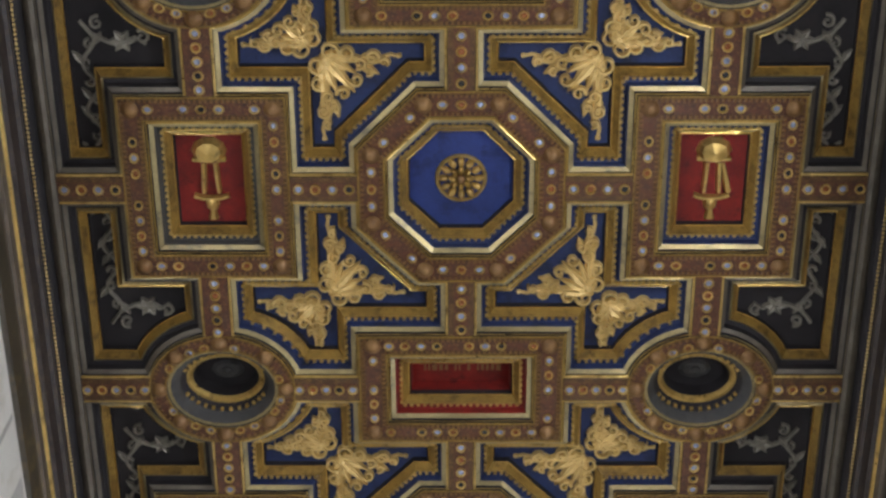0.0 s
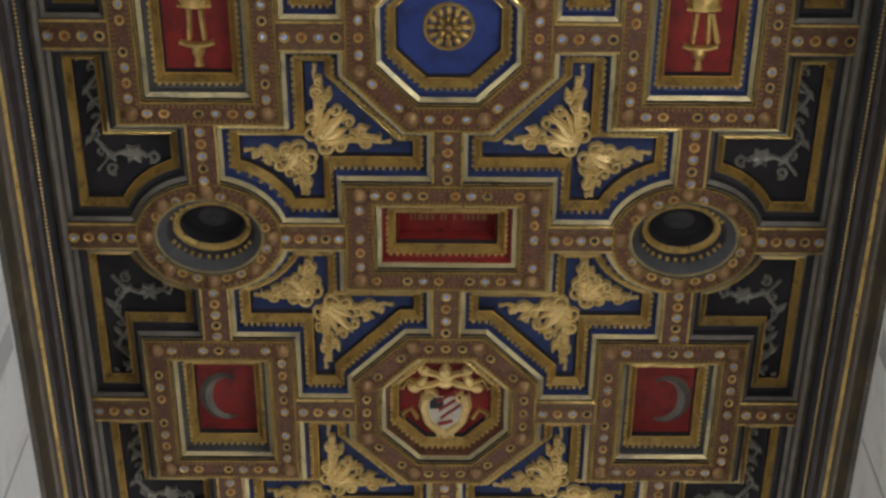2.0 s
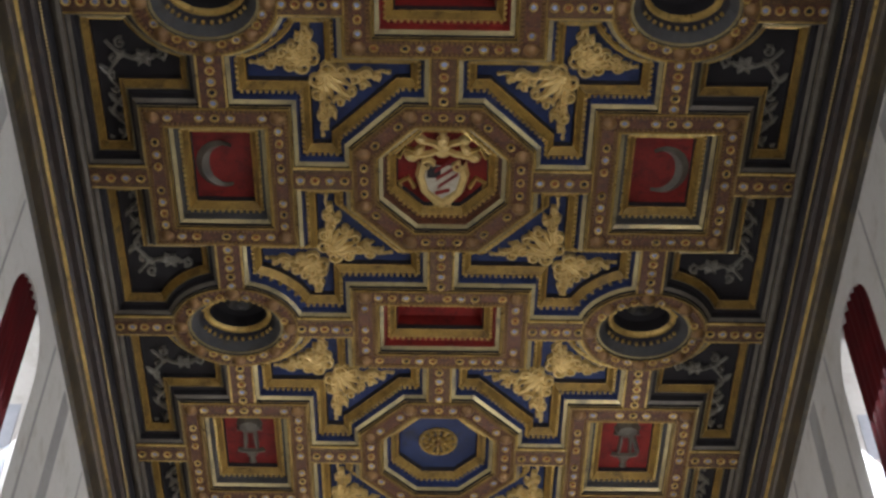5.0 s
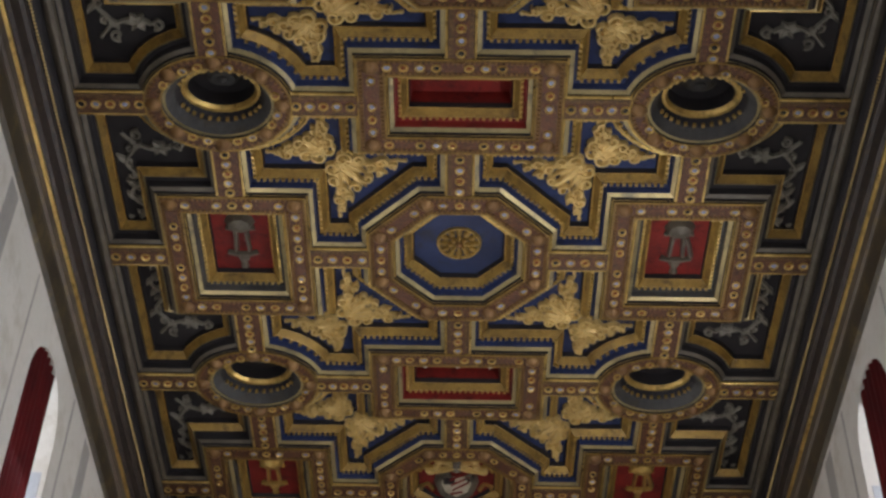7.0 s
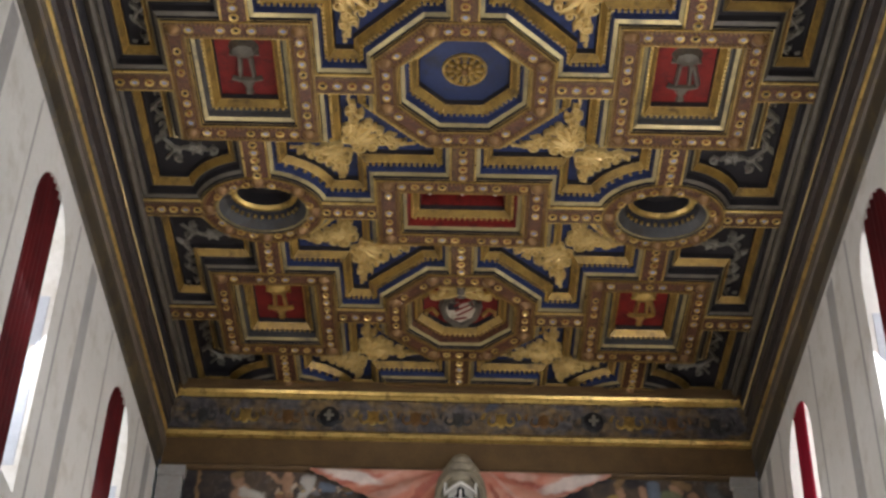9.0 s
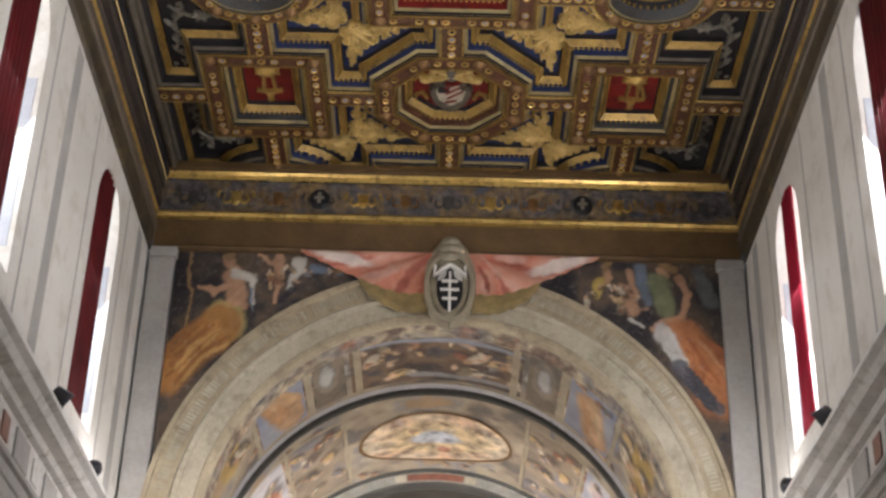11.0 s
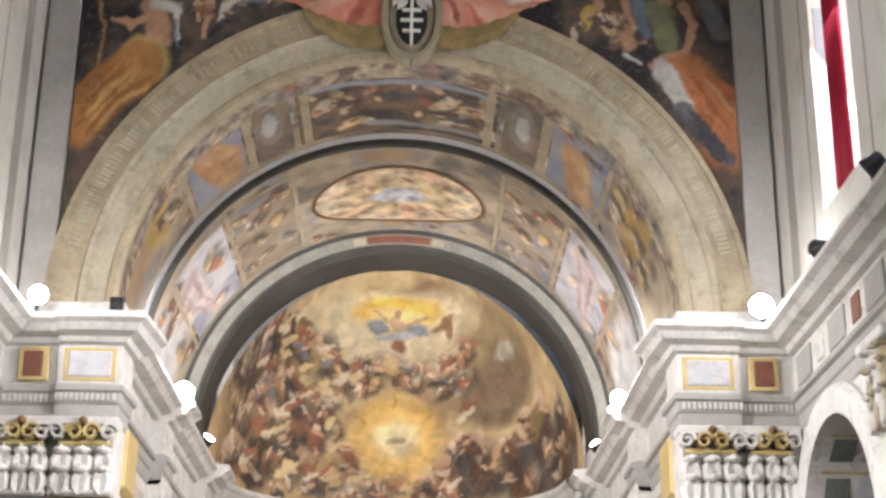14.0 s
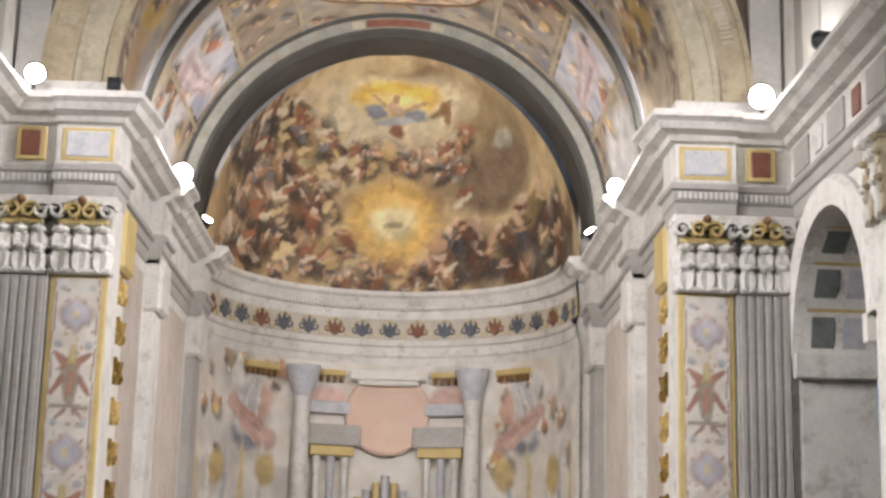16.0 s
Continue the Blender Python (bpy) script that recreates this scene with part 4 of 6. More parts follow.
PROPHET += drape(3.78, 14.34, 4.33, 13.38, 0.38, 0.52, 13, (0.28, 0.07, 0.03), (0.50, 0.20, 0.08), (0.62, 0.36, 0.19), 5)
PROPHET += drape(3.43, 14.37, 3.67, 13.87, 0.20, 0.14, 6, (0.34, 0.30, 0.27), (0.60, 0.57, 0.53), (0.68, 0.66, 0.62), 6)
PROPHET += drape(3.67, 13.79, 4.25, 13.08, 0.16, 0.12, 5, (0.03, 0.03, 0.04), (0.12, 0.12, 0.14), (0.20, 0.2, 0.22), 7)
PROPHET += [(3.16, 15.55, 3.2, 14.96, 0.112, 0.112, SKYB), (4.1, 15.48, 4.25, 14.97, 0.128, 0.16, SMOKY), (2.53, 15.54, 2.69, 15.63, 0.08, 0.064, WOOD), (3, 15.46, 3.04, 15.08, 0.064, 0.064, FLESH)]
WALL_GROUND = [(0.025, 0.022, 0.026), (0.05, 0.042, 0.04), (0.11, 0.08, 0.055), (0.035, 0.034, 0.042)]
CELL = 0.022
nx, nz = round(2 * FX / CELL), round((FRESCO_TOP - AZ) / CELL)
spots = [(-FX + 2 * FX * k / nx, AZ + (FRESCO_TOP - AZ) * i / nz) for i in range(nz + 1) for k in range(nx + 1)]
f = [(i * (nx + 1) + k, i * (nx + 1) + k + 1, (i + 1) * (nx + 1) + k + 1, (i + 1) * (nx + 1) + k) for i in range(nz) for k in range(nx)]
f = [q for q in f if math.hypot(spots[q[0]][0], spots[q[0]][1] - AZ) > AR + 0.3]
used = {k: i for i, k in enumerate(sorted({k for q in f for k in q}))}
uv = [spots[k] for k in sorted(used)]
wall_mesh = mesh_of("wall_north", [(x, WALL_Y, z) for x, z in uv], [tuple(used[k] for k in q) for q in f], PAINTED)
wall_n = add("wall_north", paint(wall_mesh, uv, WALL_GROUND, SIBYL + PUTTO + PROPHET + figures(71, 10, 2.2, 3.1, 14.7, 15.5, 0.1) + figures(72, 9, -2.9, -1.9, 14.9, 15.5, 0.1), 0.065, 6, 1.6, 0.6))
solid = wall_n.modifiers.new("thickness", "SOLIDIFY")
solid.thickness, solid.offset = 0.3, -1
wall_n.location.x = 0.02
tagged(wall_n, "frescoed wall with dark painted scenes over a round arch", "wall", kind="structure")


def arch_ring(name, profile, mat, parent, cz=AZ, y=WALL_Y, n=72, label="", a0=0.0, a1=math.pi, smooth=False, uvs=False):
    """A moulding (radius, offset along y) carried round a half circle."""
    m, v, f, uv = len(profile), [], [], []
    for k in range(n + 1):
        a = a0 + (a1 - a0) * k / n
        for r, dy in profile:
            v.append((-r * math.cos(a), y + dy, cz + r * math.sin(a)))
            uv.append((a * profile[0][0], dy))
    for k in range(n):
        f += [(k * m + i, k * m + i + 1, (k + 1) * m + i + 1, (k + 1) * m + i) for i in range(m - 1)]
    return add(name, mesh_of(name, v, f, mat, uv if uvs else None, smooth), parent, label)


VR_IN = 4.1
arch = thing("triumphal_arch", "yellowed stucco arch moulding with a worn raised inscription", "arch", kind="structure")
SOFFIT = fresco("soffit_fresco", [(0.35, 0.3, 0.22), (0.16, 0.10, 0.08), (0.42, 0.36, 0.26), (0.2, 0.2, 0.2), (0.28, 0.12, 0.07)], [], 3.0, 0.15)
arch_ring("soffit", [(VR_IN, 0.44), (AR - 0.006, 0.44), (AR - 0.006, -0.0)], SOFFIT, arch, uvs=True)
arch_ring("inner_roll", [(AR - 0.006, 0.0), (AR, -0.06), (AR + 0.05, -0.10), (AR + 0.13, -0.10), (AR + 0.16, -0.06)], ARCH_STONE, arch)
arch_ring("inner_fascia", [(AR + 0.16, -0.06), (AR + 0.40, -0.07), (AR + 0.42, -0.10), (AR + 0.48, -0.12), (AR + 0.52, -0.08)], ARCH_PALE, arch)
arch_ring("inscription_band", [(AR + 0.52, -0.08), (AO - 0.09, -0.09)], ARCH_STONE, arch)
arch_ring("outer_roll", [(AO - 0.09, -0.09), (AO - 0.07, -0.13), (AO, -0.13), (AO, 0.0)], ARCH_STONE, arch)
for s in (-1, 1):
    bevel_box("arch_foot", s * (AR - 0.006), s * AO, WALL_Y - 0.10, WALL_Y + 0.44, 10.5, AZ, ARCH_STONE, arch)
random.seed(4)
v, f = [], []
for k in range(190):
    a = 0.16 + (math.pi - 0.32) * k / 190
    if 1.25 < a < 1.9 or random.random() < 0.16:
        continue
    w = random.uniform(0.004, 0.011)
    o = len(v)
    for r in (AR + 0.60, AR + 0.76):
        for b, dy in ((a - w, -0.088), (a - w, -0.105), (a + w * 0.2, -0.105), (a + w * 0.2, -0.088)):
            v.append((-r * math.cos(b), WALL_Y + dy, AZ + r * math.sin(b)))
    f += [(o + i, o + i + 1, o + 5 + i, o + 4 + i) for i in range(3)]
tagged(add("worn_lettering", mesh_of("worn_lettering", v, f, ARCH_PALE), arch), kind="stuff")

# corner strips beside the fresco, and the walls that close the nave
for s, nm in ((-1, "trim_1"), (1, "trim_2")):
    t = thing(nm, "grey painted pilaster strip with a small cap beside the fresco", "pilaster", kind="structure")
    bevel_box("shaft", s * 4.40, s * 4.80, WALL_Y - 0.10, WALL_Y + 0.2, 10.9, 15.5, STONE_GREY, t)
    bevel_box("cap", s * 4.36, s * 4.80, WALL_Y - 0.14, WALL_Y + 0.2, 15.5, 15.68, STONE_GREY, t)


def arched_wall(name, x, s, openings, y0, y1, z0, z1, thick, mat, label):
    """A wall at x that faces -s, with arched openings (centre, half width, sill, spring height)."""
    v, f = [], []

    def quad(a, b, c, d):
        o = len(v)
        v.extend([a, b, c, d])
        f.append((o, o + 1, o + 2, o + 3))

    for xx in (x, x + s * thick):
        y = y0
        for c, w, sill, spring in openings:
            quad((xx, y, z0), (xx, c - w, z0), (xx, c - w, z1), (xx, y, z1))
            if sill > z0:
                quad((xx, c - w, z0), (xx, c + w, z0), (xx, c + w, sill), (xx, c - w, sill))
            for k in range(16):
                a, b = math.pi * k / 16, math.pi * (k + 1) / 16
                p, q = c - w * math.cos(a), c - w * math.cos(b)
                quad((xx, p, spring + w * math.sin(a)), (xx, q, spring + w * math.sin(b)), (xx, q, z1), (xx, p, z1))
            y = c + w
        quad((xx, y, z0), (xx, y1, z0), (xx, y1, z1), (xx, y, z1))
    for c, w, sill, spring in openings:
        e = x + s * thick
        for yy in (c - w, c + w):
            quad((x, yy, sill), (e, yy, sill), (e, yy, spring), (x, yy, spring))
        if sill > z0:
            quad((x, c - w, sill), (x, c + w, sill), (e, c + w, sill), (e, c - w, sill))
        for k in range(16):
            a, b = math.pi * k / 16, math.pi * (k + 1) / 16
            p, q = (c - w * math.cos(a), spring + w * math.sin(a)), (c - w * math.cos(b), spring + w * math.sin(b))
            quad((x, *p), (x, *q), (e, *q), (e, *p))
    return tagged(add(name, mesh_of(name, v, f, mat)), label, "wall", kind="structure")


WIN_Y = [21.7 - 4.7 * k for k in range(7)][::-1]
WINS = [(c, 0.75, 11.55, 14.55) for c in WIN_Y]
CHAPELS = [(22.62 - 4.7 * k, 1.45, 0.0, 7.72) for k in range(7)][::-1]
for s, nm in ((-1, "west"), (1, "east")):
    arched_wall("wall_" + nm, s * WALL_X, s, WINS, -14, 24.75, 10.4, 15.75, 0.75, PLASTER, "whitewashed upper nave wall with arched windows")
    arched_wall("wall_lower_" + nm, s * WALL_X, s, CHAPELS, -14, 24.75, 0.0, 10.4, 0.9, STUCCO, "pale nave wall with round chapel arches")
    # chapel walls and ceilings take the dark rib grey, which paints in their shade
    bevel_box("wall_chapel_" + nm, s * 8.2, s * 8.5, -14, 24.75, 0, 10.4, RIB_AND_SHADE)["kind"] = "structure"
    bevel_box("ceiling_chapel_" + nm, s * 5.76, s * 8.5, -14, 24.75, 9.9, 10.2, RIB_AND_SHADE)["kind"] = "structure"
bevel_box("wall_south", -5.6, 5.6, -14.4, -14, 0, 18, PLASTER)["kind"] = "structure"
bevel_box("floor", -8.6, 8.6, -14.4, 37.5, -0.2, 0, FLOOR)["kind"] = "structure"

# chancel: barrel vault, ribs, apse
VR, VZ, VY0, VY1 = 3.78, 11.1, WALL_Y + 0.3, 32.6
CROWN = VR * math.pi / 2
VAULT_GROUND = [(0.16, 0.14, 0.12), (0.32, 0.26, 0.19), (0.42, 0.35, 0.25), (0.26, 0.25, 0.24), (0.36, 0.25, 0.15)]
VAULT_SHAPES = [q for s in (-1, 1) for q in ((CROWN + s * 3.05, 2.2, 0.55, 0.75, 0, (0.25, 0.28, 0.36)), (CROWN + s * 2.95, 2.2, 0.35, 0.5, 0, (0.58, 0.34, 0.15)), (CROWN + s * 1.85, 2.1, 0.45, 0.85, 0, (0.14, 0.13, 0.12)), (CROWN + s * 1.85, 2.1, 0.27, 0.5, 0, (0.44, 0.43, 0.40)),
                (CROWN + s * 4.2, 1.8, 0.4, 0.9, 0, (0.42, 0.28, 0.08)), (CROWN + s * 3.9, 5.7, 1.0, 0.8, 25 * s, (0.46, 0.42, 0.42)), (CROWN + s * 4.0, 5.6, 0.5, 0.4, 0, (0.50, 0.30, 0.24)), (CROWN + s * 3.6, 5.9, 0.3, 0.5, 0, (0.14, 0.15, 0.2)),
                (CROWN + s * 5.2, 5.2, 0.8, 1.6, 0, (0.56, 0.55, 0.54)), (CROWN + s * 2.2, 4.5, 0.12, 0.9, 0, (0.24, 0.24, 0.26)), (CROWN + s * 2.9, 4.4, 0.5, 0.35, 0, (0.48, 0.28, 0.18)))]
VAULT_SHAPES += figures(31, 42, CROWN - 4.9, CROWN - 1.9, 4.1, 7.2, 0.24, None, 1.3) + figures(32, 42, CROWN + 1.9, CROWN + 4.9, 4.1, 7.2, 0.24, None, 1.3)
VAULT_SHAPES += figures(33, 26, CROWN - 5.0, CROWN - 2.3, 0.5, 3.2, 0.24, None, 1.2) + figures(34, 26, CROWN + 2.3, CROWN + 5.0, 0.5, 3.2, 0.24, None, 1.2) + figures(35, 8, CROWN - 1.6, CROWN + 1.6, 6.7, 7.3, 0.14)
vault = thing("ceiling_vault", "frescoed barrel vault over the chancel with painted panels", "vault", kind="structure")
shell_profile = [(VR, VY0 - WALL_Y + (VY1 - VY0) * k / 200) for k in range(201)]
shell = arch_ring("vault_shell", shell_profile, PAINTED, vault, VZ, n=320, smooth=True)
shell_uv = [(math.pi * k / 320 * VR, dy) for k in range(321) for r, dy in shell_profile]
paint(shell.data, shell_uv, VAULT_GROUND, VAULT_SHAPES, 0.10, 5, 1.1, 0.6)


def vault_patch(name, y0, y1, a0, a1, mat, lift, label="", n=16):
    """A painted field on the vault between two angles from the crown (degrees)."""
    r, v, f, uv = VR - lift, [], [], []
    for k in range(n + 1):
        a = radians(a0 + (a1 - a0) * k / n)
        for y in (y0, y1):
            v.append((r * math.sin(a), y, VZ + r * math.cos(a)))
            uv.append((r * a, y))
    f = [(2 * k, 2 * k + 1, 2 * k + 3, 2 * k + 2) for k in range(n)]
    return add(name, mesh_of(name, v, f, mat, uv, True), vault, label)


arch_ring("painted_border", [(VR - 0.004, 3.18), (VR - 0.02, 3.2), (VR - 0.02, 3.38), (VR - 0.004, 3.4)], MARBLE_GREY, vault, VZ)
arch_ring("rib", [(VR, 3.42), (VR - 0.085, 3.44), (VR - 0.095, 3.52), (VR - 0.06, 3.56), (VR - 0.05, 3.64), (VR, 3.66)], RIB_AND_SHADE, vault, VZ)
for s in (-1, 1):
    for a0, a1 in ((20, 22), (34, 36), (52, 53.5)):
        vault_patch("painted_border", VY0 + 0.25, 27.85, s * a0, s * a1, ARCH_STONE, 0.012)
for s in (-1, 1):
    for y0, y1, q0, q1 in ((28.45, 31.9, 26.0, 27.0), (28.45, 31.9, 45.0, 46.2), (28.45, 31.9, 66.0, 67.2), (28.6, 28.68, 26, 66), (31.75, 31.83, 26, 66)):
        vault_patch("painted_border", y0, y1, s * q0, s * q1, ARCH_STONE, 0.014)
for y0, y1 in ((25.15, 25.25), (27.7, 27.8)):
    vault_patch("painted_border", y0, y1, -52, 52, ARCH_STONE, 0.016, n=40)


def picture(y0, y1, a0, a1, ground, shapes, seed, lift=0.01):
    """A finely painted field on the vault; u runs round the vault from the crown, v along it."""
    r, na, ny = VR - lift, max(8, int(abs(a1 - a0) * 1.6)), int((y1 - y0) / 0.03)
    pts = [(radians(a0 + (a1 - a0) * k / na), y0 + (y1 - y0) * i / ny) for i in range(ny + 1) for k in range(na + 1)]
    f = [(i * (na + 1) + k, i * (na + 1) + k + 1, (i + 1) * (na + 1) + k + 1, (i + 1) * (na + 1) + k) for i in range(ny) for k in range(na)]
    me = mesh_of("ceiling_picture", [(r * math.sin(a), y, VZ + r * math.cos(a)) for a, y in pts], f, PAINTED, None, True)
    return add("ceiling_picture", paint(me, [(r * a, y) for a, y in pts], ground, shapes, 0.05, seed, 1.5, 0.6), vault)


DIM = [(0.05, 0.045, 0.045), (0.11, 0.08, 0.06), (0.20, 0.13, 0.08), (0.07, 0.07, 0.075)]
picture(VY0 + 1.0, 27.6, -23, 23, DIM, figures(81, 12, -1.3, -0.3, 25.9, 27.3, 0.24, None, 1.3) + figures(82, 12, 0.3, 1.4, 25.9, 27.3, 0.24, None, 1.3) + [(-1.4, 25.95, 1.4, 26.0, 0.1, 0.1, (0.30, 0.33, 0.40)), (-0.4, 27.35, 1.4, 27.4, 0.12, 0.08, (0.30, 0.30, 0.31))], 11)
picture(VY0 + 0.35, VY0 + 0.85, -23, 23, [(0.46, 0.38, 0.26), (0.56, 0.48, 0.34)], figures(83, 9, -1.2, 1.2, 25.3, 25.6, 0.1, None, 1.3) + [(-0.9, 25.42, 0.9, 25.42, 0.1, 0.1, (0.58, 0.40, 0.14))], 12)
for s in (-1, 1):
    mid = s * radians(29) * VR
    picture(VY0 + 0.6, 27.6, s * 24.5, s * 33.5, [(0.12, 0.10, 0.08), (0.26, 0.21, 0.15)], [(mid, 26.5, 0.26, 0.75, 0, (0.30, 0.26, 0.20)), (mid, 26.5, 0.2, 0.6, 0, (0.10, 0.09, 0.08)), (mid, 26.5, 0.16, 0.5, 0, (0.44, 0.44, 0.43))], 13)
    mid = s * radians(44) * VR
    picture(VY0 + 0.6, 27.6, s * 36.5, s * 51.5, [(0.24, 0.27, 0.36), (0.34, 0.35, 0.40)], drape(mid + 0.2, 27.3, mid - 0.1, 26.2, 0.34, 0.36, 3, (0.46, 0.23, 0.09), (0.60, 0.37, 0.19), (0.66, 0.50, 0.30), 14 + s) + figures(84, 5, mid - 0.4, mid + 0.4, 25.4, 26.0, 0.16), 14)
    mid = s * radians(58) * VR
    picture(28.7, 31.7, s * 47, s * 65, [(0.40, 0.39, 0.42), (0.52, 0.50, 0.50), (0.30, 0.31, 0.36)], figures(85, 9, mid - 0.5, mid + 0.5, 29.0, 31.4, 0.26, None, 1.4) + drape(mid, 31.2, mid - 0.2, 29.4, 0.2, 0.35, 6, (0.3, 0.16, 0.14), (0.56, 0.44, 0.42), (0.66, 0.62, 0.6), 15), 15)
    mid = s * radians(36) * VR
    picture(28.7, 31.7, s * 27.5, s * 44.5, [(0.22, 0.18, 0.14), (0.34, 0.27, 0.19), (0.18, 0.19, 0.22)], figures(86, 12, mid - 0.5, mid + 0.5, 28.9, 31.5, 0.22, None, 1.2), 16)
arch_ring("apse_arch", [(VR, 7.36), (VR - 0.05, 7.38), (VR - 0.06, 7.44)], RIB_AND_SHADE, vault, VZ)
APSE_FASCIA = surface("painted_arch_fascia", (0.34, 0.33, 0.29), (0.17, 0.17, 0.15), 0.6, 0, 3.0, 20, 0.15, dirt=(0.26, 0.20, 0.13))
arch_ring("painted_fascia", [(VR - 0.06, 7.44), (VR - 0.25, 7.46)], APSE_FASCIA, vault, VZ)
arch_ring("apse_rib", [(VR - 0.25, 7.46), (VR - 0.27, 7.42), (VR - 0.31, 7.44), (VR - 0.33, 7.55), (VR - 0.36, 7.6), (VR - 0.36, 8.6)], RIB_AND_SHADE, vault, VZ)
for a0, a1, mt in ((-9, 9, MARBLE_RED), (-13, -9.5, ARCH_PALE), (9.5, 13, ARCH_PALE)):
    v = [(r * math.sin(radians(q)), WALL_Y + y, VZ + r * math.cos(radians(q))) for q in np.linspace(a0, a1, 9) for r, y in ((VR - 0.09, 7.435), (VR - 0.22, 7.448))]
    add("fascia_panel", mesh_of("fascia_panel", v, [(2 * k, 2 * k + 1, 2 * k + 3, 2 * k + 2) for k in range(8)], mt), vault)

# ring round the oval picture in the vault crown
v, f = [], []
for k in range(49):
    t_ = 2 * math.pi * k / 48
    for g in (0.0, 0.07):
        u, y = (1.45 + g) * math.cos(t_), 30.2 + (1.15 + g) * math.sin(t_)
        a = u / VR
        r = VR - 0.03
        v.append((r * math.sin(a), y, VZ + r * math.cos(a)))
f = [(2 * k, 2 * k + 1, 2 * k + 3, 2 * k + 2) for k in range(48)]
add("oval_frame", mesh_of("oval_frame", v, f, BOSS), vault)
OVAL = fresco("oval_picture", [(0.52, 0.40, 0.24), (0.58, 0.49, 0.36), (0.46, 0.30, 0.19), (0.42, 0.42, 0.43)], [(0, 30.2, 1.2, 0.9, 0, (0.50, 0.38, 0.22))] + scatter(22, 12, -0.9, 0.9, 29.5, 30.9, 0.17, [(0.3, 0.2, 0.12), (0.5, 0.4, 0.28), (0.36, 0.16, 0.1), (0.5, 0.36, 0.14)]) + [(0, 30.2, 0.55, 0.34, 0, (0.46, 0.49, 0.55))], 2.4, 0.08, detail=0.15)
v, uv = [(0, 30.2, VZ + VR - 0.02)], [(0, 30.2)]
for k in range(48):
    t_ = 2 * math.pi * k / 48
    u, y = 1.45 * math.cos(t_), 30.2 + 1.15 * math.sin(t_)
    a, r = u / VR, VR - 0.02
    v.append((r * math.sin(a), y, VZ + r * math.cos(a)))
    uv.append((u, y))
add("oval_picture", mesh_of("oval_picture", v, [(0, k + 1, (k + 1) % 48 + 1) for k in range(48)], OVAL, uv, True), vault)

# apse
APY, APR, CZ, APH = 33.1, 3.42, 10.6, 3.92
GLORY = [(0.0, 1.55, 1.1, 1.0, 0, (0.62, 0.38, 0.10)), (0.0, 1.5, 0.8, 0.7, 0, (0.78, 0.54, 0.20)), (0.0, 1.5, 0.5, 0.42, 0, (0.85, 0.72, 0.42)), (0.0, 1.46, 0.26, 0.07, 8, (0.42, 0.32, 0.2))]
GLORY[1:1] = [(0.8 * math.cos(radians(g)), 1.52 + 0.75 * math.sin(radians(g)), 0.24, 0.05, g, (0.64, 0.42, 0.14) if g % 2 else (0.46, 0.27, 0.09)) for g in range(5, 360, 29)]
TOP = [(0.0, 4.1, 1.9, 1.1, 0, (0.70, 0.60, 0.40)), (0.0, 4.35, 1.05, 0.65, 0, (0.84, 0.54, 0.10)), (0.0, 4.1, 0.7, 0.5, 0, (0.80, 0.62, 0.28)), (-0.4, 4.0, 0.28, 0.24, 20, (0.22, 0.25, 0.32)), (0.4, 3.95, 0.34, 0.2, -15, (0.26, 0.28, 0.34)),
       (0.0, 4.1, 0.17, 0.3, 0, (0.54, 0.36, 0.24)), (0.02, 4.4, 0.1, 0.1, 0, (0.38, 0.24, 0.14)), (-0.3, 4.3, 0.28, 0.06, -35, (0.5, 0.32, 0.2)), (0.4, 4.2, 0.34, 0.06, 12, (0.5, 0.32, 0.2)), (0.0, 3.75, 0.5, 0.14, 10, (0.44, 0.45, 0.48)), (0.05, 3.5, 0.2, 0.2, 0, (0.28, 0.11, 0.06)),
       (0.95, 4.0, 0.3, 0.1, 35, (0.30, 0.16, 0.07)), (1.0, 3.9, 0.1, 0.35, 20, (0.28, 0.15, 0.07))]
LEFT = [(-3.2, 1.0, 1.5, 1.1, 20, (0.20, 0.13, 0.07)), (-2.3, 2.6, 0.9, 0.8, 30, (0.30, 0.19, 0.09)), (-1.75, 3.3, 0.6, 0.3, 40, (0.26, 0.07, 0.03)), (-1.55, 3.0, 0.45, 0.24, 35, (0.32, 0.10, 0.04)), (-2.4, 3.55, 0.4, 0.2, 40, (0.36, 0.11, 0.05)), (-1.6, 2.7, 0.9, 0.1, 28, (0.58, 0.46, 0.26)), (-2.0, 4.0, 0.5, 0.2, 40, (0.5, 0.4, 0.26))]
RIGHT = [(3.0, 0.7, 1.9, 0.9, 0, (0.10, 0.085, 0.075)), (2.3, 3.1, 1.3, 1.1, 0, (0.30, 0.22, 0.12)), (2.2, 2.3, 1.2, 0.8, 10, (0.20, 0.14, 0.09)), (2.5, 3.0, 0.35, 0.25, 0, (0.46, 0.42, 0.34)), (1.5, 3.5, 0.35, 0.2, -30, (0.36, 0.15, 0.08)), (1.2, 2.65, 0.26, 0.42, 20, (0.54, 0.52, 0.46)), (1.35, 2.95, 0.09, 0.5, 25, (0.58, 0.5, 0.34)),
         (3.5, 1.3, 0.4, 0.2, 0, (0.28, 0.06, 0.05))]
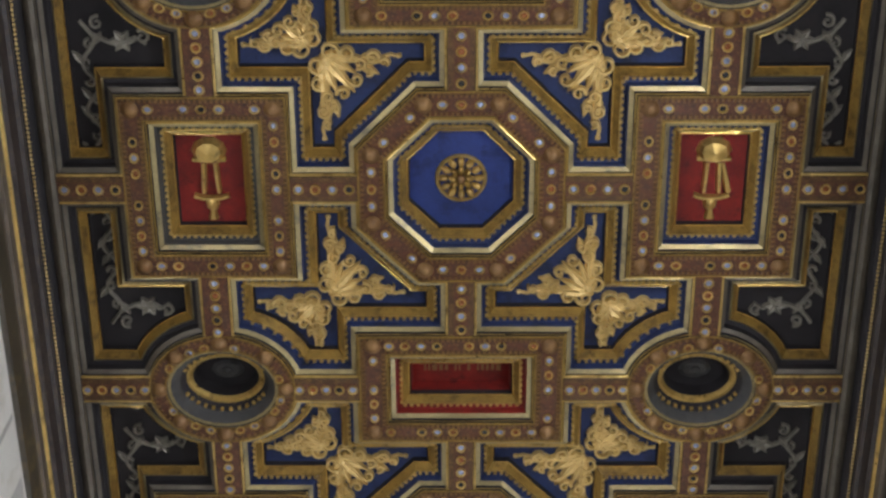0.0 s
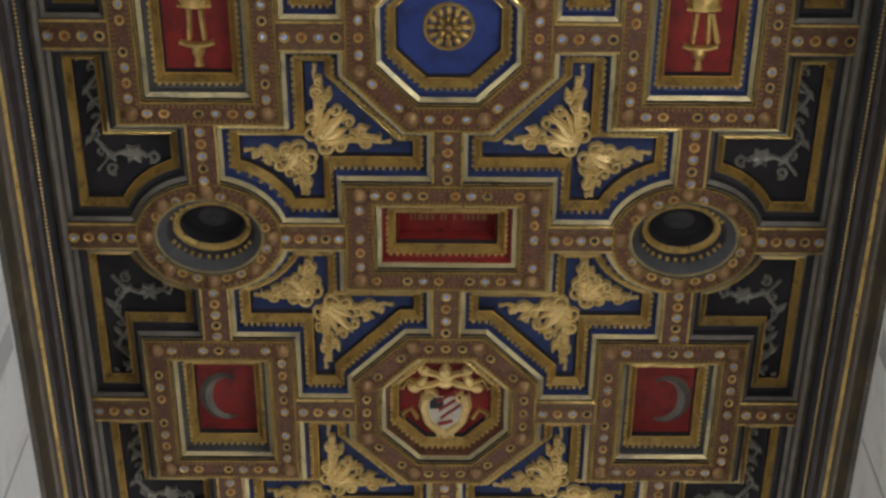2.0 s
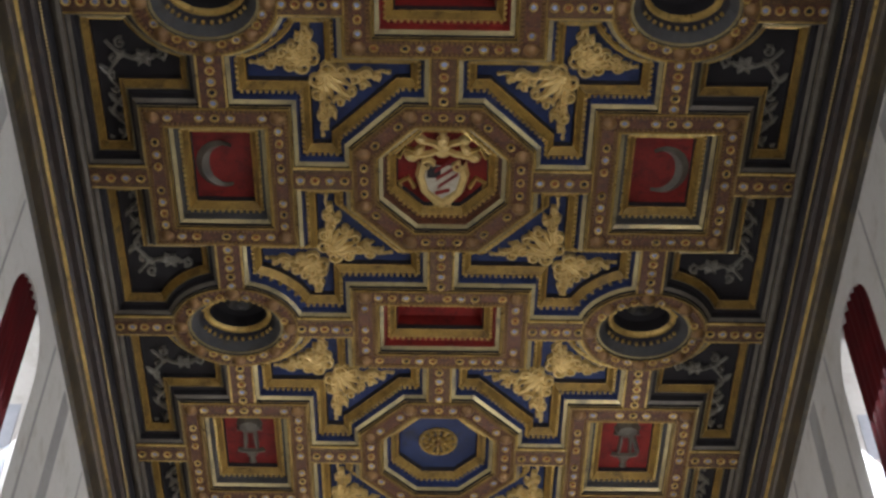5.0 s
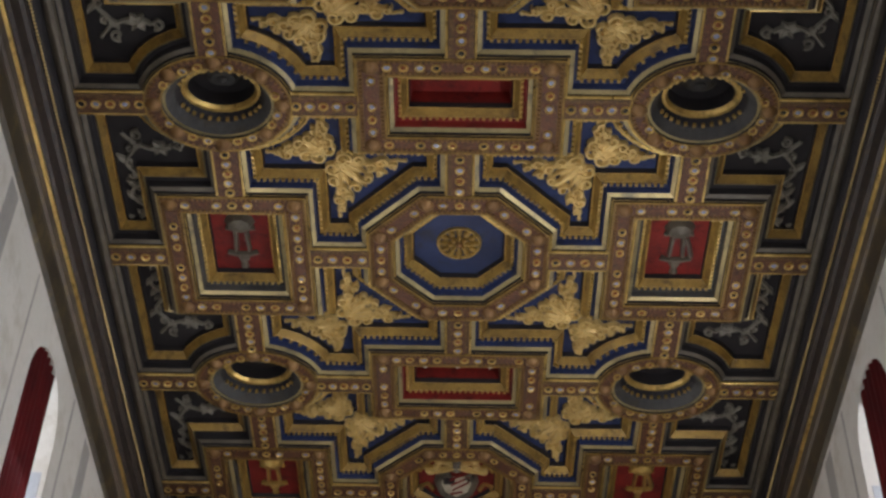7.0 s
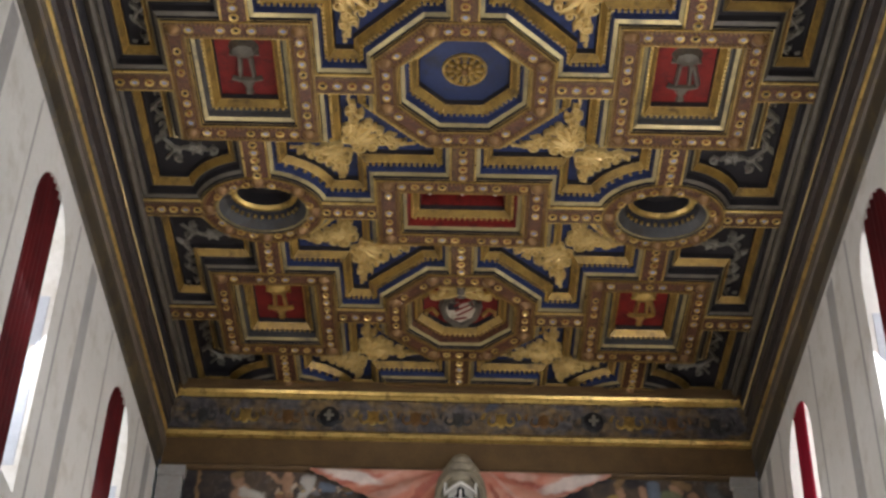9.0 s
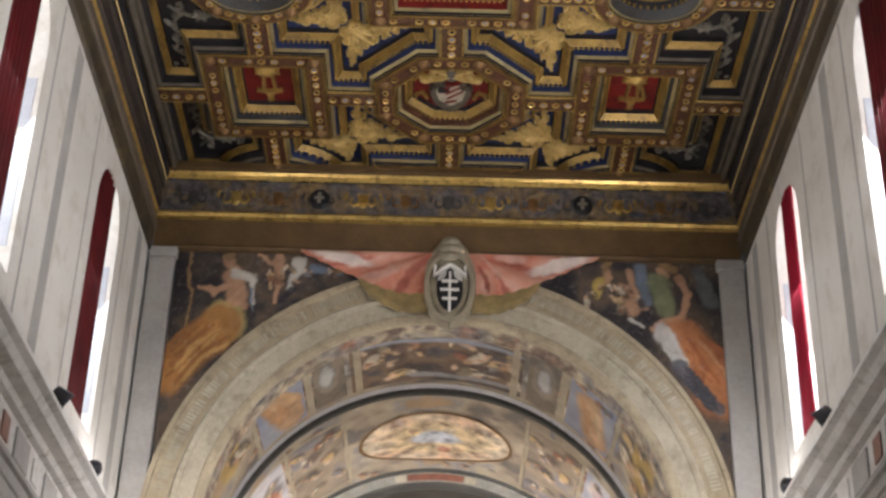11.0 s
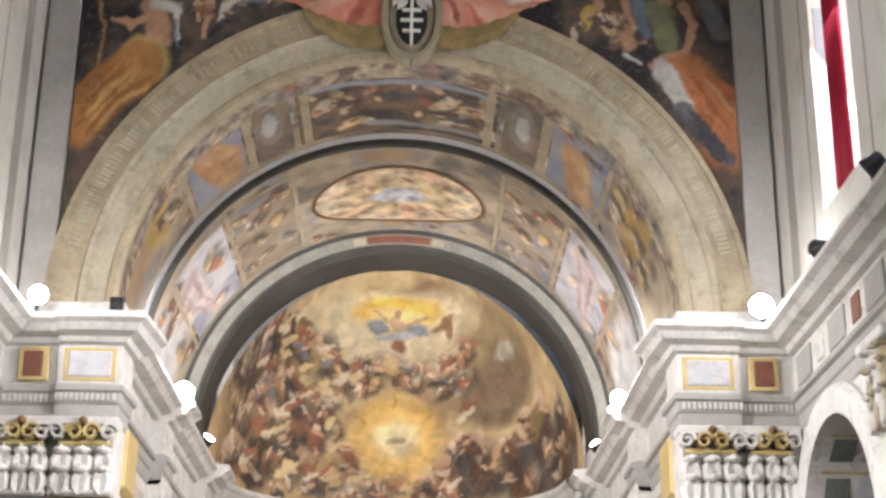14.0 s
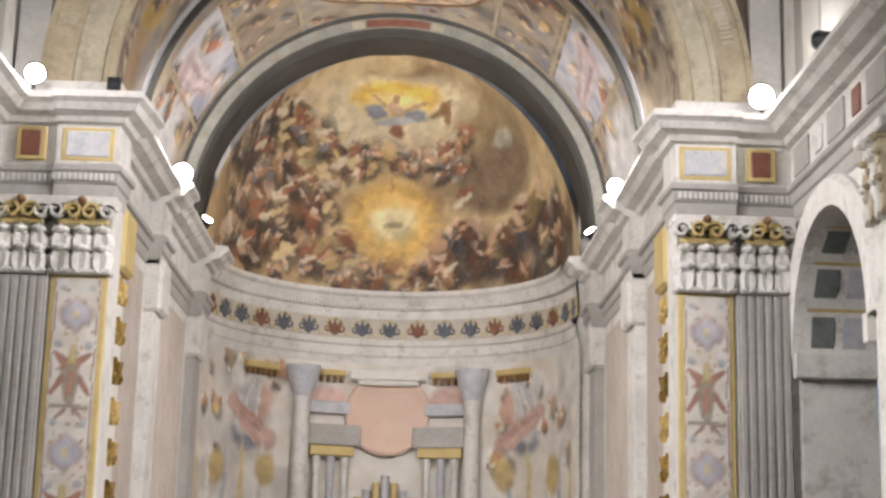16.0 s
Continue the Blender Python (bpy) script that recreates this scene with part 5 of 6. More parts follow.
CROWD = (figures(3, 60, -4.4, -0.4, 0.1, 3.6, 0.46, lambda u, v: math.hypot(u, v - 1.5) > 1.15, 0.85) + figures(5, 34, 0.7, 4.6, 0.05, 1.6, 0.44, lambda u, v: math.hypot(u, v - 1.5) > 1.1, 0.5)
         + figures(9, 60, -4.2, -0.4, 0.1, 3.4, 0.24, lambda u, v: math.hypot(u, v - 1.5) > 1.05) + figures(6, 34, -1.6, 1.5, 2.5, 3.3, 0.24, tint=1.3) + figures(7, 22, -1.3, 1.3, 0.05, 0.7, 0.24))
rays = random.Random(12)
for k in range(70):
    u, v = rays.uniform(-3.6, 1.4), rays.uniform(0.5, 3.7)
    if math.hypot(u, v - 1.5) < 1.2:
        continue
    CROWD.append((u, v, u + rays.uniform(0.1, 0.35), v + rays.uniform(0.05, 0.3), 0.10, 0.05, rays.choice([(0.68, 0.58, 0.42), (0.62, 0.48, 0.26), (0.32, 0.13, 0.07)])))
CONCH_GROUND = [(0.30, 0.20, 0.11), (0.48, 0.35, 0.19), (0.62, 0.49, 0.28), (0.54, 0.39, 0.20), (0.36, 0.25, 0.14)]
apse = thing("apse", "round apse with a frescoed half dome above a carved entablature", "apse", kind="structure")
v, f, uv, nu, nw = [], [], [], 300, 170
for i in range(nw + 1):
    e = math.pi / 2 * i / nw
    for k in range(nu + 1):
        a = math.pi * k / nu
        r = APR * math.cos(e)
        v.append((-r * math.cos(a), APY + r * math.sin(a), CZ + APH * math.sin(e)))
        uv.append((r * (a - math.pi / 2), APH * e))
for i in range(nw):
    f += [(i * (nu + 1) + k, (i + 1) * (nu + 1) + k, (i + 1) * (nu + 1) + k + 1, i * (nu + 1) + k + 1) for k in range(nu)]
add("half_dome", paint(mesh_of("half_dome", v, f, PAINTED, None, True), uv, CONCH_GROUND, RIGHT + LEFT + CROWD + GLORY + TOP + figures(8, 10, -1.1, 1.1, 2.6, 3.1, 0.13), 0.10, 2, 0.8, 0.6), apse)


def apse_band(name, profile, mat, label="", n=48, uvs=False):
    """A course round the apse from (inward offset, height) pairs."""
    m, v, f, uv = len(profile), [], [], []
    for k in range(n + 1):
        a = math.pi * k / n
        for d, z in profile:
            v.append((-(APR - d) * math.cos(a), APY + (APR - d) * math.sin(a), z))
            uv.append((APR * (a - math.pi / 2), z))
    for k in range(n):
        f += [(k * m + i, (k + 1) * m + i, (k + 1) * m + i + 1, k * m + i + 1) for i in range(m - 1)]
    return add(name, mesh_of(name, v, f, mat, uv if uvs else None), apse, label)


APSE_WALL = surface("chancel_wall_plaster", (0.56, 0.50, 0.45), (0.40, 0.35, 0.31), 0.75, 0, 1.2, 9, 0.1, dirt=(0.44, 0.30, 0.22))
nrow = 110
wall_profile = [(0, 9.25 - 5.0 * k / nrow) for k in range(nrow + 1)] + [(0, 0.0)]
apw = apse_band("apse_wall", wall_profile, PAINTED, n=240)
ARCHITECTURE = [(-2.75, 8.3, 0.5, 0.45, 25, (0.50, 0.31, 0.24)), (2.75, 8.3, 0.5, 0.45, -25, (0.50, 0.31, 0.24)), (-3.0, 7.7, 0.5, 0.4, 0, (0.18, 0.19, 0.23)), (3.0, 7.7, 0.5, 0.4, 0, (0.18, 0.19, 0.23)), (-3.3, 8.7, 0.22, 0.4, 15, (0.58, 0.57, 0.54)), (3.3, 8.7, 0.22, 0.4, -15, (0.58, 0.57, 0.54)),
                (-1.25, 8.5, 0.5, 0.3, 0, (0.54, 0.36, 0.3)), (1.25, 8.5, 0.5, 0.3, 0, (0.54, 0.36, 0.3))]
ARCHITECTURE += [q for s in (-1, 1) for q in drape(s * 2.75, 8.95, s * 3.1, 7.9, 0.16, 0.34, 6, (0.34, 0.33, 0.34), (0.58, 0.57, 0.55), (0.68, 0.67, 0.65), 40 + s) + drape(s * 3.4, 8.2, s * 2.5, 7.6, 0.2, 0.26, 6, (0.40, 0.22, 0.18), (0.54, 0.36, 0.30), (0.60, 0.46, 0.4), 44 + s)]
ARCHITECTURE += [(q * 0.52, 6.5, 0.09, 1.2, 0, ((0.5, 0.4, 0.2), (0.56, 0.54, 0.5), (0.32, 0.34, 0.38))[q % 3]) for q in range(-9, 10) if abs(q) > 4] + [(s * x, 7.0, 0.3, 0.4, 0, (0.44, 0.33, 0.14)) for s in (-1, 1) for x in (2.5, 3.9)]
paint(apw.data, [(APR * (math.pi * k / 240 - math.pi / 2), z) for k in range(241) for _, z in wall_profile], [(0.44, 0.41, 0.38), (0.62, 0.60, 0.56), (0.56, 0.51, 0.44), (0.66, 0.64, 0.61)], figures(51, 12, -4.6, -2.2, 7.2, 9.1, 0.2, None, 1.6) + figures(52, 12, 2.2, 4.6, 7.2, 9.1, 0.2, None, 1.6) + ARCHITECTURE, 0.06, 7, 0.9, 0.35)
apse_band("cornice", [(0, 10.66), (0.34, 10.64), (0.36, 10.55), (0.28, 10.5), (0.2, 10.36), (0.08, 10.28), (0.05, 10.12)], STUCCO)
apse_band("frieze", [(0.05, 10.12), (0.05, 9.70)], surface("frieze_ground", (0.56, 0.52, 0.43), (0.38, 0.35, 0.30), 0.6, 0, 4, 30, 0.2))
apse_band("architrave", [(0.05, 9.70), (0.15, 9.67), (0.14, 9.58), (0.08, 9.55), (0.07, 9.38), (0.03, 9.34), (0.0, 9.2)], STUCCO)
FRIEZE_TONES = (surface("slate_paint", (0.16, 0.17, 0.20), (0.08, 0.085, 0.10), 0.6, 0, 6, 30, 0.1), surface("rust_paint", (0.30, 0.14, 0.09), (0.16, 0.08, 0.05), 0.6, 0, 6, 30, 0.1))
for k in range(19):
    a = math.pi * (k + 0.5) / 19
    v, f = [], []
    for w in (-1, 1):
        curl(v, f, scroll(w * 0.13, -0.02, 0.09, math.pi / 2, 1.1, w), 0.026, 0.012, 0.03)
        lobe(v, f, (w * 0.02, -0.14), (w * 0.11, 0.13), 0.05, 0.03)
    lobe(v, f, (0, -0.16), (0, 0.16), 0.05, 0.04)
    ob = add("frieze_palmette", mesh_of("frieze_palmette", v, f, FRIEZE_TONES[k % 3 == 1]), apse)
    ob.matrix_local = Matrix.Translation((-(APR - 0.055) * math.cos(a), APY + (APR - 0.055) * math.sin(a), 9.91)) @ pose(0, 0, 0, 0, 0, 90 - math.degrees(a)) @ pose(0, 0, 0, 90, 0, 0) @ Matrix.Diagonal((1.15, 1.1, -1, 1))
    v, f = [], []
    curl(v, f, [(-0.22, -0.16), (-0.12, 0.1), (0.0, 0.17), (0.12, 0.1), (0.22, -0.16)], 0.014, 0.014, 0.025)
    ob = add("frieze_garland", mesh_of("frieze_garland", v, f, OCHRE), apse)
    ob.matrix_local = Matrix.Translation((-(APR - 0.052) * math.cos(a), APY + (APR - 0.052) * math.sin(a), 9.91)) @ pose(0, 0, 0, 0, 0, 90 - math.degrees(a)) @ pose(0, 0, 0, 90, 0, 0) @ Matrix.Diagonal((1.15, 1.1, -1, 1))
v, f = [], []
for k in range(120):
    a, b = math.pi * (k + 0.2) / 120, math.pi * (k + 0.75) / 120
    o = len(v)
    v += [(-(APR - d) * math.cos(q), APY + (APR - d) * math.sin(q), z) for z in (10.30, 10.42) for q, d in ((a, 0.08), (a, 0.20), (b, 0.20), (b, 0.08))]
    f += [(o + i, o + (i + 1) % 4, o + 4 + (i + 1) % 4, o + 4 + i) for i in range(4)] + [(o, o + 3, o + 2, o + 1)]
tagged(add("dentil_course", mesh_of("dentil_course", v, f, STUCCO), apse), kind="stuff")

# order of the nave: entablature along walls, piers and chancel sides
ENT = [("cornice", [(0.0, 10.66), (0.42, 10.63), (0.44, 10.54), (0.36, 10.50), (0.30, 10.42), (0.16, 10.38), (0.12, 10.32), (0.04, 10.30)], STUCCO),
       ("frieze", [(0.04, 10.30), (0.04, 9.82)], STUCCO),
       ("architrave", [(0.04, 9.82), (0.12, 9.78), (0.12, 9.72), (0.07, 9.70), (0.06, 9.58), (0.03, 9.56), (0.02, 9.42), (0.0, 9.38)], STONE_GREY)]
# capital ground darkened: the shade between the leaves is in its colour
CAP_SHADE = surface("shaded_capital_ground", (0.30, 0.28, 0.22), (0.16, 0.15, 0.11), 0.7, 0, 3, 25, 0.2)
CHX = 3.56
for s, nm in ((-1, "west"), (1, "east")):
    t = thing("entablature_" + nm, "pale stucco entablature with a deep cornice along the nave", "entablature", kind="structure")
    o = Vector((-s, 0, 0))
    path = [((s * WALL_X, -14, 0), o), ((s * WALL_X, 24.15, 0), o)]
    for name, prof, m in ENT:
        sweep(name, path, prof, m, t)
    # frieze panels
    for k in range(7):
        yc = 23.6 - k * 1.45
        bevel_box("frieze_panel", s * (WALL_X - 0.045), s * (WALL_X - 0.07), yc - 0.32, yc + 0.32, 9.86, 10.24, STONE_GREY, t)
        bevel_box("frieze_tablet", s * (WALL_X - 0.045), s * (WALL_X - 0.065), yc - 0.9, yc - 0.6, 9.9, 10.2, MARBLE_RED if k % 2 else STUCCO, t)
    p = thing("pier_" + nm, "tall chancel pier with painted grotesque panel and carved capital", "pier", kind="structure")
    bevel_box("core", s * 3.40, s * 4.95, 24.20, WALL_Y + 0.3, 0, 10.9, STUCCO, p, r=0.02)
    for name, prof, m in ENT:
        q = [((s * WALL_X, 24.2, 0), (0, -1, 0)), ((s * 4.12, 24.2, 0), (0, -1, 0)), ((s * 4.12, 24.12, 0), (0, -1, 0)), ((s * 3.40, 24.12, 0), (-s * 0.8, -1, 0)), ((s * 3.40, WALL_Y + 0.3, 0), (-s, 0, 0))]
        sweep(name, q, prof, m, p)
    bevel_box("fluted_backing", s * 4.10, s * 4.74, 24.10, 24.25, 0, 8.5, STONE_GREY, p)
    for k in range(6):
        x = 4.14 + k * 0.105
        bevel_box("flute_fillet", s * x, s * (x + 0.075), 24.085, 24.11, 0.5, 8.44, STONE_GREY, p, r=0.01)
    LINE_ROSE, LILAC, RUST, STONE = (0.36, 0.22, 0.17), (0.45, 0.44, 0.49), (0.36, 0.17, 0.12), (0.34, 0.29, 0.22)
    motifs = [(q * 0.255, 2.4, q * 0.255, 8.42, 0.012, 0.012, LINE_ROSE) for q in (-1, 1)]
    for k in range(4):
        z = 7.98 - 1.62 * k
        motifs += [(0, z, 0.25, 0.2, 0, LINE_ROSE), (0, z, 0.10, 0.27, 0, LINE_ROSE), (0, z, 0.215, 0.165, 0, LILAC), (0, z, 0.09, 0.23, 0, LILAC), (0, z, 0.05, 0.08, 0, (0.56, 0.48, 0.28))]
        motifs += [(q * 0.17, z - 0.36, 0.06, 0.06, 0, (0.32, 0.33, 0.35)) for q in (-1, 1)] + [(q * 0.17, z + 0.34, 0.05, 0.05, 0, (0.40, 0.42, 0.44)) for q in (-1, 1)]
        motifs += [(q * 0.03, z - 0.62, q * 0.2, z - 0.46, 0.09, 0.03, RUST) for q in (-1, 1)] + [(q * 0.1, z - 0.75, q * 0.22, z - 0.95, 0.05, 0.03, RUST) for q in (-1, 1)]
        motifs += [(0, z - 0.4, 0, z - 0.6, 0.05, 0.07, (0.52, 0.42, 0.2)), (0, z - 0.7, 0, z - 1.0, 0.13, 0.08, STONE), (0, z - 0.72, 0, z - 0.95, 0.06, 0.04, (0.44, 0.24, 0.18)), (-0.2, z - 1.1, 0.2, z - 1.1, 0.03, 0.03, STONE)]
        motifs += [(q * 0.06, z - 1.14, q * 0.16, z - 1.24, 0.03, 0.02, LINE_ROSE) for q in (-1, 1)]
    x0, x1 = (3.40, 4.08)
    bevel_box("ochre_border", s * x0, s * x1, 24.14, 24.21, 0.4, 8.5, OCHRE, p)
    c = s * (x0 + x1) / 2
    nx, nz = 24, 260
    v = [(c + (k / nx - 0.5) * (x1 - x0 - 0.14), 24.128, 2.4 + 6.02 * i / nz) for i in range(nz + 1) for k in range(nx + 1)]
    f = [(i * (nx + 1) + k, i * (nx + 1) + k + 1, (i + 1) * (nx + 1) + k + 1, (i + 1) * (nx + 1) + k) for i in range(nz) for k in range(nx)]
    pm = paint(mesh_of("painted_panel", v, f, PAINTED), [(q[0] - c, q[2]) for q in v], [(0.52, 0.47, 0.41), (0.60, 0.57, 0.52), (0.62, 0.59, 0.55), (0.56, 0.51, 0.45)],
               scatter(61, 110, -0.22, 0.22, 2.5, 8.3, 0.035, [(0.36, 0.29, 0.25), (0.42, 0.2, 0.14), (0.44, 0.37, 0.2), (0.3, 0.3, 0.32), (0.5, 0.42, 0.36)]) + motifs, 0.025, 3, 3.0, 0.25)
    add("painted_panel", pm, p)
    for bx0, bx1, mt in ((x0 + 0.02, x1 - 0.02, OCHRE), (x1 + 0.16, x1 + 0.52, OCHRE)):
        bevel_box("frieze_border", s * bx0, s * bx1, 24.07, 24.13, 9.85, 10.27, mt, p)
        bevel_box("frieze_tablet", s * (bx0 + 0.06), s * (bx1 - 0.06), 24.055, 24.09, 9.9, 10.22, MARBLE_RED if bx0 > 4 else MARBLE_GREY, p)
    v, f = [], []
    for k in range(22):
        x = 3.40 + k * 0.063
        y = 24.02 if x < 4.1 else 24.1
        q, g = box_data(min(s * x, s * (x + 0.036)), max(s * x, s * (x + 0.036)), y, y + 0.06, 9.60, 9.69)
        f += [tuple(n_ + len(v) for n_ in w_) for w_ in g]
        v += q
    tagged(add("dentil_course", mesh_of("dentil_course", v, f, STUCCO), p), kind="stuff")
    # leafy capitals
    for c0, c1 in ((3.36, 4.10), (4.14, 4.76)):
        cap = new("capital")
        cap.parent = p
        m0 = (c0 + c1) / 2
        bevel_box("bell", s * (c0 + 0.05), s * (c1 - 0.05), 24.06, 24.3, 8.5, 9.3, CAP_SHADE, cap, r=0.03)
        bevel_box("abacus", s * (c0 - 0.04), s * (c1 + 0.04), 23.96, 24.3, 9.28, 9.39, STUCCO, cap, r=0.02)
        bevel_box("astragal", s * (c0 - 0.01), s * (c1 + 0.01), 24.02, 24.3, 8.46, 8.53, STUCCO, cap, r=0.025)
        w = c1 - c0
        for row, (z, num, hgt) in enumerate(((8.66, 3, 0.17), (8.88, 3, 0.17))):
            for k in range(num):
                v, f = [], []
                lobe(v, f, (0, -hgt * 1.15), (0, hgt * 1.1), w / num * 0.62, 0.06)
                dome(v, f, 0, hgt * 0.62, w / num * 0.44, 0.06, 0, 0.15, 0, 12)
                ob = add("leaf", mesh_of("leaf", v, f, STUCCO), cap)
                ob.matrix_local = pose(s * (c0 + w * (k + 0.5) / num), 24.06, z, 90, 0, 0) @ Matrix.Diagonal((1, 1, -1, 1))
        v, f = [], []
        dome(v, f, 0, 0, 0.06, 0.06, 0, 0.16, 0, 10)
        ob = add("fleuron", mesh_of("fleuron", v, f, BOSS), cap)
        ob.matrix_local = pose(s * m0, 24.0, 9.33, 90, 0, 0) @ Matrix.Diagonal((1, 1, -1, 1))
        bevel_box("gilt_band", s * (c0 + 0.06), s * (c1 - 0.06), 24.03, 24.2, 9.06, 9.13, OCHRE, cap, r=0.02)
        for e in (c0 + 0.06, m0 - 0.1, m0 + 0.1, c1 - 0.06):
            v, f = [], []
            curl(v, f, scroll(0, 0, 0.11, 0 if e < m0 else math.pi, 1.4, 1 if e < m0 else -1), 0.035, 0.018, 0.12)
            ob = add("volute", mesh_of("volute", v, f, OCHRE if c0 < e < c1 and abs(e - m0) < 0.15 else STUCCO), cap)
            ob.matrix_local = pose(s * e, 24.04, 9.2, 90, 0, 0) @ Matrix.Diagonal((1, 1, -1, 1))
    # chancel side
    g = thing("chancel_side_" + nm, "chancel side wall with pilasters, gilding and a projecting entablature", "wall", kind="structure")
    bevel_box("wall_face", s * (CHX + 0.06), s * 5.2, WALL_Y + 0.3, APY + 0.5, 0, 11.2, STUCCO, g)
    path = [((s * (CHX + 0.06), WALL_Y + 0.2, 0), o), ((s * (CHX + 0.06), 27.9, 0), o), ((s * (CHX - 0.12), 27.9, 0), o), ((s * (CHX - 0.12), 28.7, 0), o), ((s * (CHX + 0.06), 28.7, 0), o), ((s * (CHX + 0.06), 32.3, 0), o),
            ((s * (CHX - 0.16), 32.3, 0), o), ((s * (CHX - 0.16), APY + 0.2, 0), o)]
    for name, prof, m in ENT:
        sweep(name, path, prof, m, g)
    for y0, y1, m in ((24.9, 25.6, PLASTER), (27.95, 28.65, STUCCO), (32.4, 33.2, STONE_GREY)):
        bevel_box("pilaster", s * (CHX - 0.1), s * (CHX + 0.1), y0, y1, 0, 8.7, m, g, r=0.02)
        bevel_box("pilaster_capital", s * (CHX - 0.2), s * (CHX + 0.1), y0 - 0.05, y1 + 0.05, 8.7, 9.5, OCHRE if m is PLASTER else STUCCO, g, r=0.05)
    for k in range(9):
        z = 8.5 - 0.5 * k
        v, f = [], []
        dome(v, f, 0, 0.0, 0.10, 0.13, 0, 0.10, 0, 10)
        for q in (-1, 1):
            lobe(v, f, (0, -0.1), (q * 0.24, 0.12), 0.07, 0.07)
            curl(v, f, scroll(q * 0.17, -0.12, 0.09, 0, 1.2, q), 0.03, 0.014, 0.07)
        ob = add("gilt_trophy", mesh_of("gilt_trophy", v, f, (GOLD_PALE, GOLD, GOLD_OCHRE)[k % 3]), g)
        ob.matrix_local = pose(s * (CHX - 0.1), 25.25, z, 90, 0, -90 * s) @ Matrix.Diagonal((1, 1, -1, 1))
    for y0, y1 in ((25.8, 27.7), (28.9, 32.1)):
        v = [(s * (CHX + 0.045), y0, 0.5), (s * (CHX + 0.045), y1, 0.5), (s * (CHX + 0.045), y1, 9.2), (s * (CHX + 0.045), y0, 9.2)]
        add("painted_panel", mesh_of("painted_panel", v, [(0, 1, 2, 3)], APSE_WALL, [(q[1], q[2]) for q in v]), g)
    # flanks of the apse opening
    bevel_box("wall_apse_" + nm, s * (APR - 0.02) - 0.15, s * 5.2, APY + 0.1, APY + 3.9, 0, 15.5, STUCCO)["kind"] = "structure"

bevel_box("wall_vault_back", -5.2, 5.2, APY + 3.6, APY + 3.9, 0, 15.5, STUCCO)["kind"] = "structure"

# wall pilasters between the chapels
for s in (-1, 1):
    for k in range(3):
        yc = 20.27 - 4.7 * k
        t = thing("wall_pilaster", "pale nave wall pilaster with a leafy stucco capital", "pilaster", "wall_pilasters")
        bevel_box("shaft", s * (WALL_X - 0.16), s * (WALL_X + 0.05), yc - 0.36, yc + 0.36, 0, 8.5, STUCCO, t)
        bevel_box("bell", s * (WALL_X - 0.2), s * (WALL_X + 0.05), yc - 0.34, yc + 0.34, 8.5, 9.28, STUCCO, t, r=0.03)
        bevel_box("abacus", s * (WALL_X - 0.32), s * (WALL_X + 0.05), yc - 0.44, yc + 0.44, 9.28, 9.4, STUCCO, t, r=0.02)
        for z, num, hgt in ((8.66, 4, 0.2), (8.9, 3, 0.22), (9.12, 2, 0.16)):
            for i in range(num):
                v, f = [], []
                lobe(v, f, (0, -hgt), (0, hgt), 0.36 / num, 0.09)
                dome(v, f, 0, hgt * 0.85, 0.22 / num, 0.05, 0, 0.17)
                ob = add("leaf", mesh_of("leaf", v, f, STUCCO if i % 2 else ARCH_STONE), t)
                ob.matrix_local = pose(s * (WALL_X - 0.19), yc - 0.36 + 0.72 * (i + 0.5) / num, z, 90, 0, -90 * s) @ Matrix.Diagonal((1, 1, -1, 1))

# painted columns and organ front on the apse wall
def on_apse(u, z, d):
    a = math.pi / 2 + u / APR
    return Matrix.Translation((-(APR - d) * math.cos(a), APY + (APR - d) * math.sin(a), z)) @ pose(0, 0, 0, 0, 0, 90 - math.degrees(a))


def apse_piece(ob, u, z, d):
    ob.matrix_local = on_apse(u, z, d)
    return ob


organ = thing("organ_front", "pale organ front with pipes and a round pink shell", "organ")
def apse_box(name, u, w, z0, z1, d, mat, label=""):
    ob = bevel_box(name, -w / 2, w / 2, -d, 0.02, z0, z1, mat, organ, label, r=min(0.02, w / 5))
    ob.matrix_local = on_apse(u, 0, 0.02)
    return ob


for u in (-1.85, 1.85):
    col = lathe("column", [(0.17, 4.0), (0.15, 8.35), (0.18, 8.4), (0.18, 8.45)], STUCCO, organ)
    apse_piece(col, u, 0, 0.22)
    capo = lathe("column_capital", [(0.16, 8.45), (0.22, 8.6), (0.3, 8.85), (0.34, 9.0), (0.34, 9.06)], MARBLE_GREY, organ)
    apse_piece(capo, u, 0, 0.22)
for u in (-1.15, 1.15):
    apse_box("organ_entablature", u, 1.1, 7.55, 7.95, 0.3, STONE_GREY)
    apse_box("gilt_ledge", u, 0.9, 7.35, 7.55, 0.26, OCHRE)
    for k in (-0.3, 0, 0.3):
        pipe = lathe("organ_pipe", [(0.07, 4.0), (0.07, 7.2), (0.09, 7.25), (0.09, 7.34)], (STUCCO, MARBLE_GREY)[k == 0], organ, n=10)
        apse_piece(pipe, u + k, 0, 0.16)
shell = lathe("round_shell", [(0.0, -0.05), (0.5, -0.02), (0.74, 0.06), (0.8, 0.1), (0.84, 0.02)], surface("pink_shell", (0.64, 0.49, 0.40), (0.54, 0.38, 0.29), 0.6, 0, 1.5, 20, 0.1), organ, n=32)
shell.matrix_local = on_apse(0, 8.22, 0.12) @ pose(0, 0, 0, 90, 0, 0)
apse_box("pediment", 0, 1.5, 8.86, 9.04, 0.34, PLASTER, "white curved pediment")
